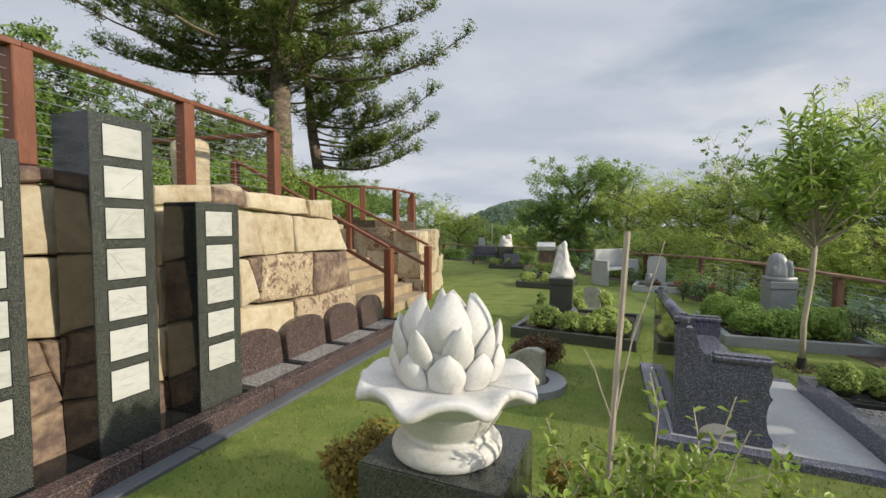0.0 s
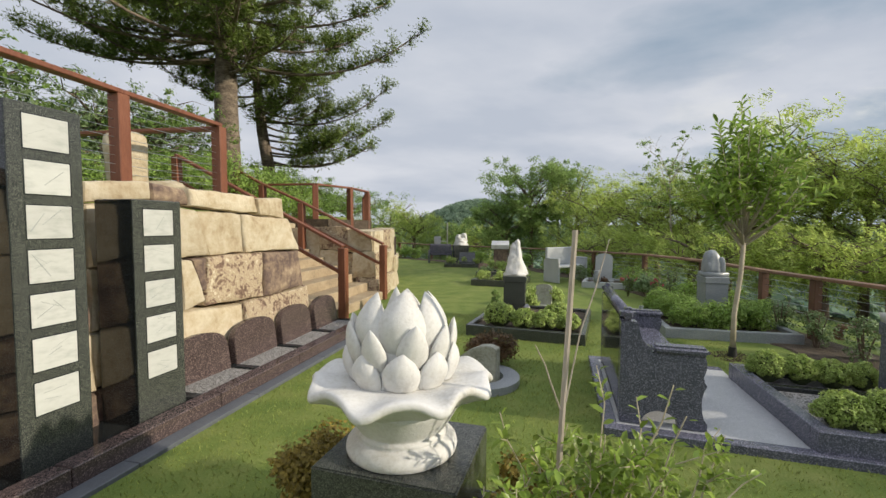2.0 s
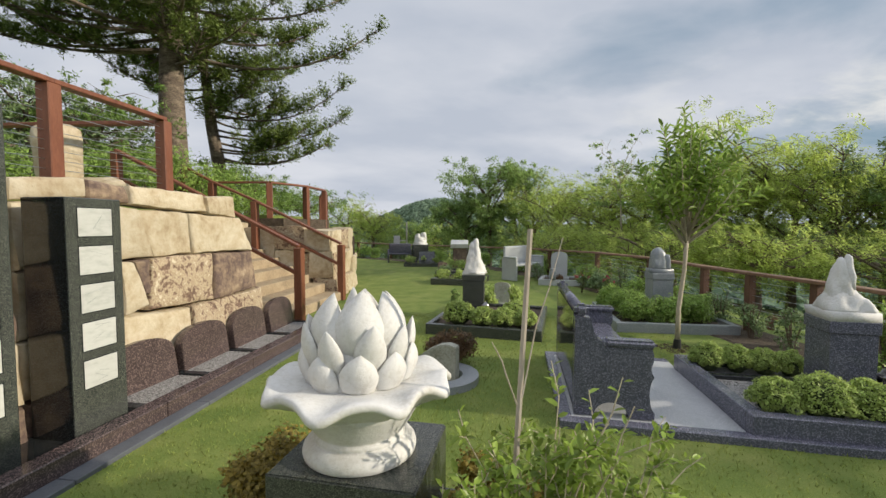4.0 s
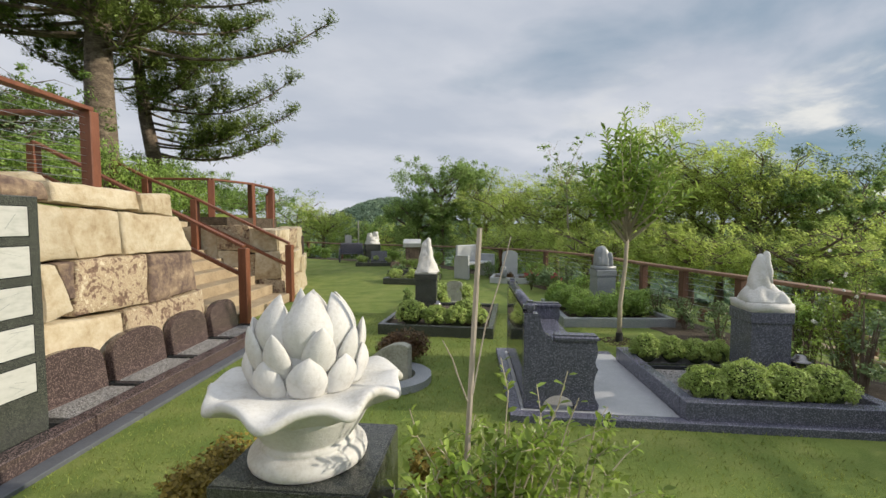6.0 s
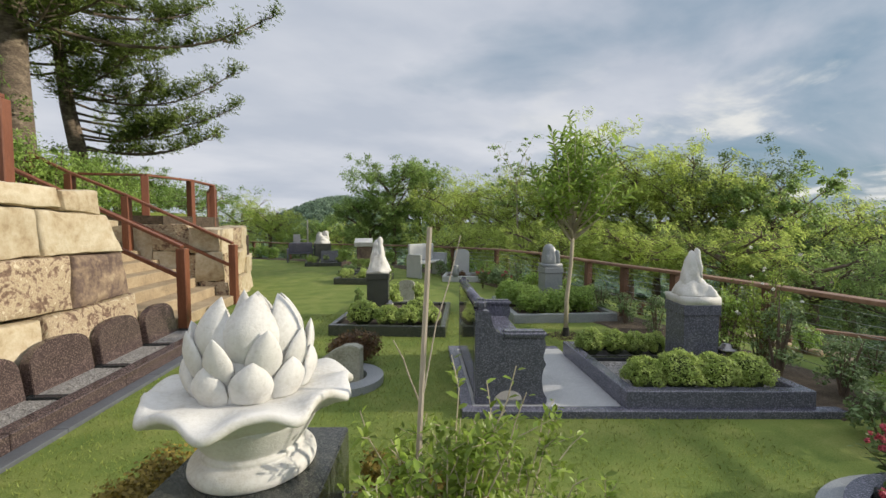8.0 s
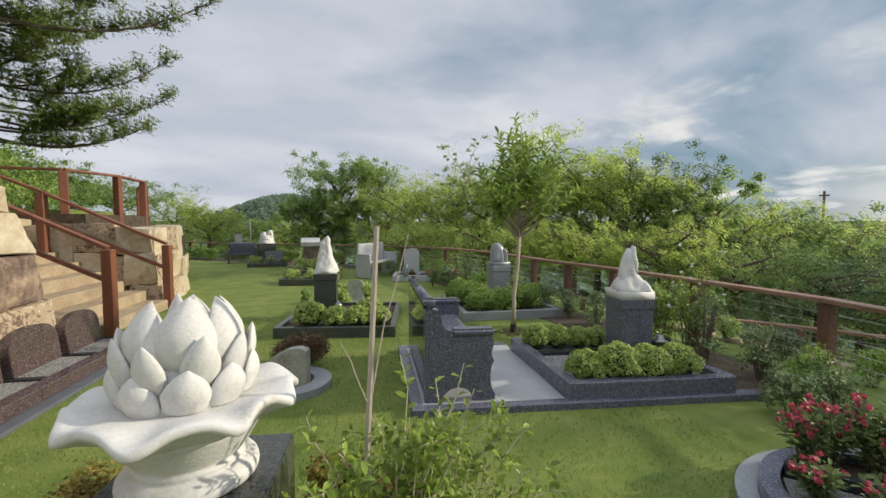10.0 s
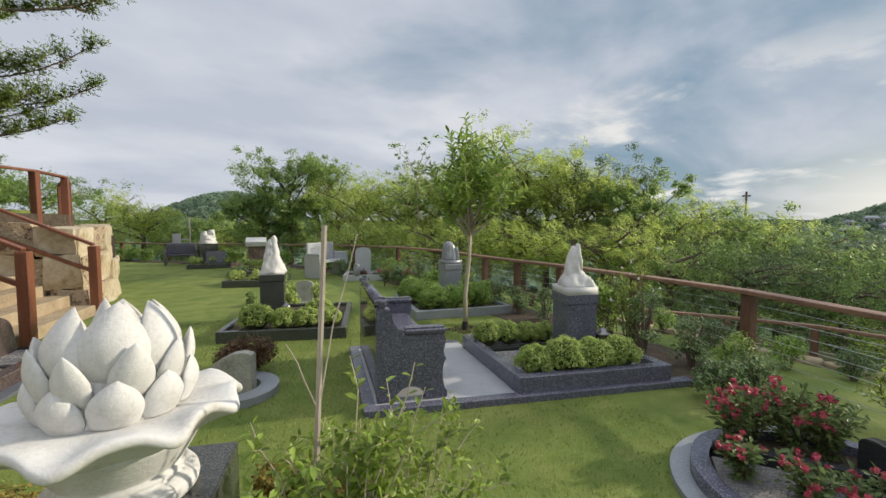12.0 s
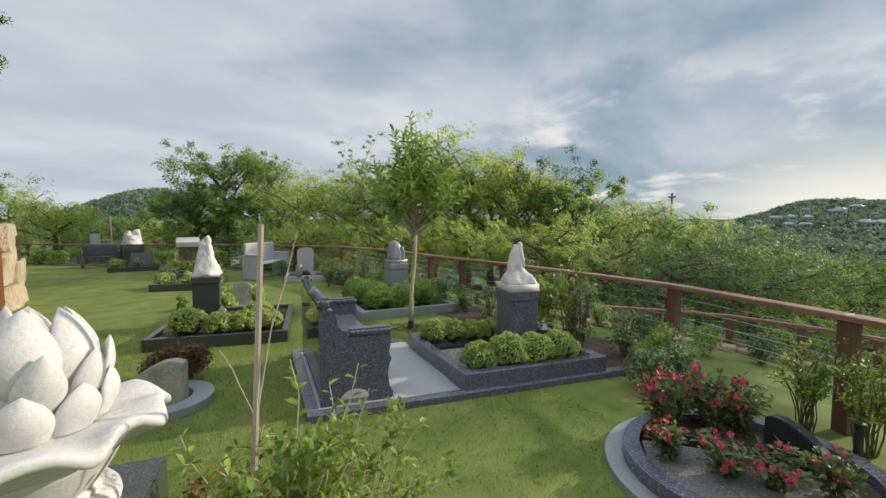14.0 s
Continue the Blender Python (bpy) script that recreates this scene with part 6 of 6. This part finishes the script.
# trees on the terrace behind the upper fence
for i, (b, d, top, sp, kind) in enumerate([(-54, 13, 5.6, 2.6, 1), (-48, 12, 5.2, 2.3, 1), (-44, 14, 5.0, 2.3, 0), (-39, 15, 4.9, 2.2, 2), (-34, 16, 4.6, 2.4, 2), (-29, 15, 5.5, 2.2, 0), (-25, 17, 5.2, 2.4, 0), (-32, 13, 5.3, 1.8, 2), (-27, 13, 5.0, 1.6, 0), (-18, 18, 3.9, 2.0, 0), (-13, 18, 3.8, 2.0, 0), (-9.5, 21, 3.2, 2.2, 0), (-6, 24, 3.4, 2.6, 0), (-60, 14, 6.0, 2.8, 1), (-52, 9.5, 3.7, 1.5, 0), (-42, 10.0, 3.3, 1.4, 0), (-31, 11, 3.2, 1.4, 0), (-66, 12, 5.2, 2.6, 1), (-75, 13, 5.5, 2.8, 1), (-45.5, 10.5, 5.4, 1.5, 0), (-42.0, 11.5, 5.3, 1.4, 0), (-48.5, 10.5, 5.2, 1.5, 0)]):
    x, y = az(b, d)
    tree(x, y, 1.55, top - 1.55, sp, (M_LEAF_T, M_LEAF_K, M_LEAF_F)[kind], ("bright green leafy tree on the terrace", "dark dense tree above the wall", "grey-green open-crowned tree on the terrace")[kind], 700 + i, 0.09, 0.095, 140 if kind != 1 else 200, 46 if kind != 1 else 56, 0.25, 0.7, group="terrace trees", low=0.12)

for b, dist, r, h in [(-24, 10.2, 0.7, 1.5), (-21, 10.8, 0.75, 1.7), (-18, 11.4, 0.75, 1.6), (-15.5, 12.2, 0.75, 1.6), (-13, 13.2, 0.8, 1.7), (-27.5, 9.8, 0.7, 1.3), (-33, 9.6, 0.7, 1.2), (-38, 9.2, 0.7, 1.2)]:
    x, y = az(b, dist)
    bush("terrace_shrub", x, y, 1.74, r, r, h, M_LEAF_E, "leafy light green shrub on the terrace edge", "shrub", 0.075, 2600, 6, "terrace shrubs", 16, 0.42)

# standing stones on the terrace
for i, (u, n, w, h) in enumerate([(0.95, -2.6, 0.42, 0.95), (1.25, -2.5, 0.75, 0.36), (-0.1, -2.4, 0.5, 0.3)]):
    bm = rock(-w / 2, w / 2, -w / 2.4, w / 2.4, -0.05, h, 400 + i, 0.03, 5, 0.3)
    o = part("boulder", bm, M_SAND, None, smooth=True)
    o.matrix_world = WALL @ pose(n, u, 1.74, 0, 0, 30 * i)
    tagged(o, "pale sandstone boulder set on the terrace", "boulder")

# ---- staked sapling on the lawn ----
sap = thing("sapling", pose(3.96, 4.68, 0), "young staked tree with long glossy leaves", "tree")
rnd = random.Random(5)
np.random.seed(5)
pieces = [tube([(0, 0, -0.05), (0.01, 0.01, 0.5), (0.05, -0.02, 1.0), (0.06, -0.03, 1.36)], [0.034, 0.028, 0.026, 0.026], 9)]
cen, way = [], []
for i in range(25):
    a = i * 2.4 + 0.5
    o = Vector((0.06, -0.03, 1.28 + 0.008 * i))
    tilt = radians(4 + 46 * ((i * 7) % 12) / 11)
    ln = rnd.uniform(0.80, 1.06) * (1.58 - 0.80 * tilt)
    d = Vector((math.cos(a) * math.sin(tilt), math.sin(a) * math.sin(tilt), math.cos(tilt)))
    e = o + d * ln
    k = o.lerp(e, 0.45) + Vector((d.x, d.y, 0)) * 0.10
    pieces.append(tube([o, k, e], [0.016, 0.009, 0.003], 6))
    twigs = [(o.lerp(k, 0.75), k.lerp(e, 0.1), e)]
    for q in range(3):
        b = k.lerp(e, rnd.uniform(-0.4, 0.35))
        e2 = b + (Vector((rnd.uniform(-1, 1), rnd.uniform(-1, 1), rnd.uniform(0.4, 1.2))).normalized() + d * 0.6) * rnd.uniform(0.18, 0.36)
        pieces.append(tube([b, b.lerp(e2, 0.5), e2], [0.005, 0.003, 0.002], 5))
        twigs.append((b, b.lerp(e2, 0.2), e2))
    for o2, k2, e2 in twigs:
        main = (e2 - o2).length
        m = int(6 + 27 * main)
        for q in range(m):
            s = (q + 0.5) / m
            p = o2.lerp(e2, s)
            ax = (e2 - o2).normalized()
            w = Matrix.Rotation(q * 2.4, 3, ax) @ ax.orthogonal().normalized()
            w = (w + ax * rnd.uniform(0.35, 1.1) + Vector((0, 0, rnd.uniform(-0.2, 0.2)))).normalized()
            cen.append(p + w * 0.055)
            way.append(w)
v, f = joined(*pieces)
obj("trunk", v, f, M_PALEBARK, sap, smooth=True)
oval_leaves("crown", np.array(cen, float), np.array(way, float), 0.135, 0.27, M_LEAF_S, sap)
v, f = tube([(0, 0, 0.0), (0, 0, 0.12)], [0.05, 0.042], 12)
obj("trunk_guard", v, f, M_BLACK, sap, "short black plastic trunk guard")
v, f = heap(260, -0.22, 0.22, -0.2, 0.2, 0.0, 0.02)
o = obj("leaf_litter", v, f, M_MULCH)
o.matrix_world = pose(3.96, 4.68, 0.002)
tagged(o, "scattered brown mulch round the sapling", "mulch", kind="stuff")

# ---- stake and leafy stems in the foreground ----
stake = thing("garden_stake", pose(0.62, 1.62, 0), "weathered grey timber stake leaning slightly", "stake")
v, f = tube([(-0.005, 0, -0.05), (0.03, 0, 0.7), (0.073, -0.005, 1.535)], [0.0125, 0.0122, 0.011], 7)
obj("stake", v, f, M_STAKE, stake)


for pts, label in [([(0.66, 1.60, 0.86), (0.715, 1.60, 1.14), (0.77, 1.60, 1.30), (0.83, 1.61, 1.50)], "thin bare leaning cane tied to the stake"), ([(0.63, 1.58, 0.84), (0.57, 1.53, 0.97), (0.545, 1.52, 1.04), (0.50, 1.50, 1.12)], "short bare dead twig beside the stake")]:
    cane = thing("dead_cane", Matrix(), label, "twig")
    v, f = tube(pts, [0.0034, 0.003, 0.0026, 0.0018], 6)
    obj("cane", v, f, M_STAKE, cane)


def leafy_shrub(x, y, stems, seed, label, spread, h0, h1, lean=(0, 0), leaf=0.043, bark=None):
    t = thing("leafy_shrub", pose(x, y, 0), label, "shrub")
    rnd = random.Random(seed)
    np.random.seed(seed)
    pieces, cen, way = [], [], []
    for i in range(stems):
        a = rnd.uniform(0, 6.28)
        r = spread * math.sqrt(rnd.uniform(0.02, 1))
        h = rnd.uniform(h0, h1) * (1 - 0.25 * r / spread)
        e = Vector((r * math.cos(a) + lean[0], r * 0.8 * math.sin(a) + lean[1], h))
        o = Vector((e.x * 0.15 + rnd.uniform(-.04, .04), e.y * 0.15 + rnd.uniform(-.04, .04), 0))
        pts = [o]
        for k in range(1, 6):
            s = k / 5
            pts.append(o.lerp(e, s) + Vector((rnd.uniform(-.02, .02), rnd.uniform(-.02, .02), 0.10 * math.sin(s * 3.1))))
        pieces = [tube(pts, [0.0042 * (1 - 0.75 * k / 5) + 0.0010 for k in range(6)], 5)]
        runs = [pts[2:]]
        for q in range(3):
            b = pts[rnd.randint(2, 4)]
            e2 = b + Vector((rnd.uniform(-1, 1), rnd.uniform(-1, 1), rnd.uniform(0.2, 1.0))).normalized() * rnd.uniform(0.08, 0.2)
            pieces.append(tube([b, b.lerp(e2, 0.5), e2], [0.003, 0.002, 0.001], 4))
            runs.append([b, b.lerp(e2, 0.5), e2])
        for run in runs:
            m = 11
            for q in range(m):
                s = (q + 0.5) / m * (len(run) - 1)
                k = min(int(s), len(run) - 2)
                p = run[k].lerp(run[k + 1], s - k)
                ax = (run[k + 1] - run[k]).normalized()
                d = ax.orthogonal().normalized()
                d = Matrix.Rotation(q * 2.4 + rnd.uniform(-.4, .4), 3, ax) @ d
                d = (d + ax * rnd.uniform(0.3, 0.9)).normalized()
                cen.append(p + d * leaf * 0.55)
                way.append(d)
        v, f = joined(*pieces)
        obj("stem", v, f, bark or M_PALEBARK, t)
    oval_leaves("foliage", np.array(cen, float), np.array(way, float), leaf, 0.44, M_LEAF_C, t, 0.4)
    return t


leafy_shrub(0.67, 1.58, 13, 11, "open leafy shrub with small glossy green leaves", 0.40, 0.44, 1.02, (0.02, 0.02), 0.050)
leafy_shrub(1.02, 1.52, 19, 12, "low leafy shrub spreading over the lawn edge", 0.46, 0.38, 0.84, (0.10, 0.0), 0.047)
leafy_shrub(0.76, 1.50, 6, 14, "tall thin leafy shoots climbing beside the stake", 0.30, 0.80, 1.22, (0.03, 0.0), 0.05)
leafy_shrub(0.36, 1.36, 16, 13, "small leafy shrub in front of the plinth", 0.22, 0.34, 0.76, (0.0, 0.0), 0.05)

# ---- shrubs along the boundary fence ----
rnd = random.Random(21)
np.random.seed(21)
for i, (x, y, h) in enumerate([(5.05, 3.75, 0.75), (5.25, 4.3, 0.7), (5.3, 4.9, 0.6), (4.75, 3.0, 1.05), (4.7, 2.45, 1.15), (4.85, 2.0, 0.75), (4.75, 1.55, 0.62), (4.5, 1.3, 0.5), (5.45, 5.6, 0.7), (5.6, 6.7, 0.7), (5.85, 7.6, 0.7), (5.9, 8.7, 0.8), (5.6, 9.9, 0.8), (5.0, 11.3, 0.6), (4.1, 1.45, 0.45), (6.1, 1.5, 0.45), (6.4, 2.4, 0.5), (6.5, 1.0, 0.45), (6.7, 3.2, 0.5)]):
    leafy = bush("fence_shrub", x, y, ground_z(x, y), 0.24, 0.24, h, M_LEAF_F if i % 3 else M_LEAF_E, "loose open garden shrub along the fence", "shrub", 0.042, 900, 8, "fence shrubs", 13, 0.45)
for x, y, h, n in [(3.98, 0.02, 0.90, 26), (4.12, 0.34, 0.86, 22), (3.80, -0.36, 0.80, 22)]:
    leafy_shrub(x, y, n, int(y * 90) + 60, "dense small-leaved shrub against the fence post", 0.24, 0.3, h, leaf=0.036, bark=M_CANE)
for x, y, h in [(4.75, 2.62, 1.35), (4.9, 3.0, 1.1)]:
    t = leafy_shrub(x, y, 22, int(x * 100), "tall rose shrub with a few white blooms", 0.26, 0.6, h, leaf=0.038, bark=M_CANE)
    cs = [(random.uniform(-.25, .25), random.uniform(-.2, .2), random.uniform(0.6, h)) for _ in range(9)]
    blooms(t, cs, 0.75, M_PETALW, "white rose bloom")


# ---- far woods and houses on the hills ----
def far_woods():
    np.random.seed(9)
    cs, rs = [], []
    rnd = random.Random(9)
    while len(cs) < 5600:
        pick = rnd.random()
        a, r = rnd.uniform(-6, 104), rnd.uniform(60, 900)
        if pick < 0.35:
            a, r = rnd.uniform(-6, 26), rnd.uniform(330, 520)
        elif pick < 0.75:
            a, r = rnd.uniform(72, 104), rnd.uniform(330, 700)
        if r > 700 and 20 < a < 70:
            continue
        x, y = az(a, r)
        if fence_gap(x, y) < 14:
            continue
        cs.append((x, y, ground_z(x, y) + 2.4))
        rs.append(rnd.uniform(2.0, 4.4))
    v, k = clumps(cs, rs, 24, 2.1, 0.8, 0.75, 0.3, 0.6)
    tagged(leaf_obj("far_woods", v, k, M_FARHAZE), "distant woodland covering the hills, haze tinted into its green", "woods", kind="stuff")


far_woods()


def house(x, y, w, d, h, turn):
    z = ground_z(x, y)
    t = thing("house", pose(x, y, z, 0, 0, turn), "small pale distant house with a grey roof", "house", "houses on the hillside")
    part("wall", box(-w / 2, w / 2, -d / 2, d / 2, -1, h), M_HOUSE, t)
    bm = bmesh.new()
    vs = [bm.verts.new(p) for p in [(-w / 2 - .5, -d / 2 - .5, h), (w / 2 + .5, -d / 2 - .5, h), (w / 2 + .5, d / 2 + .5, h), (-w / 2 - .5, d / 2 + .5, h), (-w / 2 + d * .3, 0, h + d * 0.28), (w / 2 - d * .3, 0, h + d * 0.28)]]
    for q in [(0, 1, 5, 4), (1, 2, 5), (2, 3, 4, 5), (3, 0, 4), (3, 2, 1, 0)]:
        bm.faces.new([vs[i] for i in q])
    part("roof", bm, M_ROOF, t)
    for k in range(3):
        part("window", box(-w / 2 + w * (0.15 + 0.28 * k), -w / 2 + w * (0.29 + 0.28 * k), -d / 2 - 0.05, -d / 2 + 0.05, h * 0.35, h * 0.75), M_GRAN_POL, t)


rnd = random.Random(4)
for i in range(34):
    a, r = rnd.uniform(79, 100), rnd.uniform(440, 540)
    x, y = az(a, r)
    house(x, y, rnd.uniform(6, 11), rnd.uniform(5, 7), rnd.uniform(3.4, 5.0), rnd.uniform(-30, 30) - a)
x, y = az(9.5, 60)
house(x, y, 8, 6, 5.5, 10)

# utility pole on the far slope, and a small path light by the fence
x, y = az(71.8, 60)
pole = thing("utility_pole", pose(x, y, ground_z(x, y), 0, 0, -70), "dark timber utility pole with a crossarm", "utility pole")
v, f = tube([(0, 0, -0.5), (0, 0, 4.9 - ground_z(x, y))], [0.14, 0.11], 8)
obj("pole", v, f, M_BARK, pole)
part("crossarm", box(-0.42, 0.42, -0.06, 0.06, 4.35 - ground_z(x, y), 4.52 - ground_z(x, y)), M_BARK, pole)
light = thing("path_light", pose(3.70, 0.05, 0), "slim black garden path light on a spike", "garden light")
v, f = lathe([(0.012, -0.03), (0.012, 0.10), (0.024, 0.102), (0.024, 0.29), (0.030, 0.292), (0.030, 0.305), (0.012, 0.312)], 16)
obj("body", v, f, M_BLACK, light)
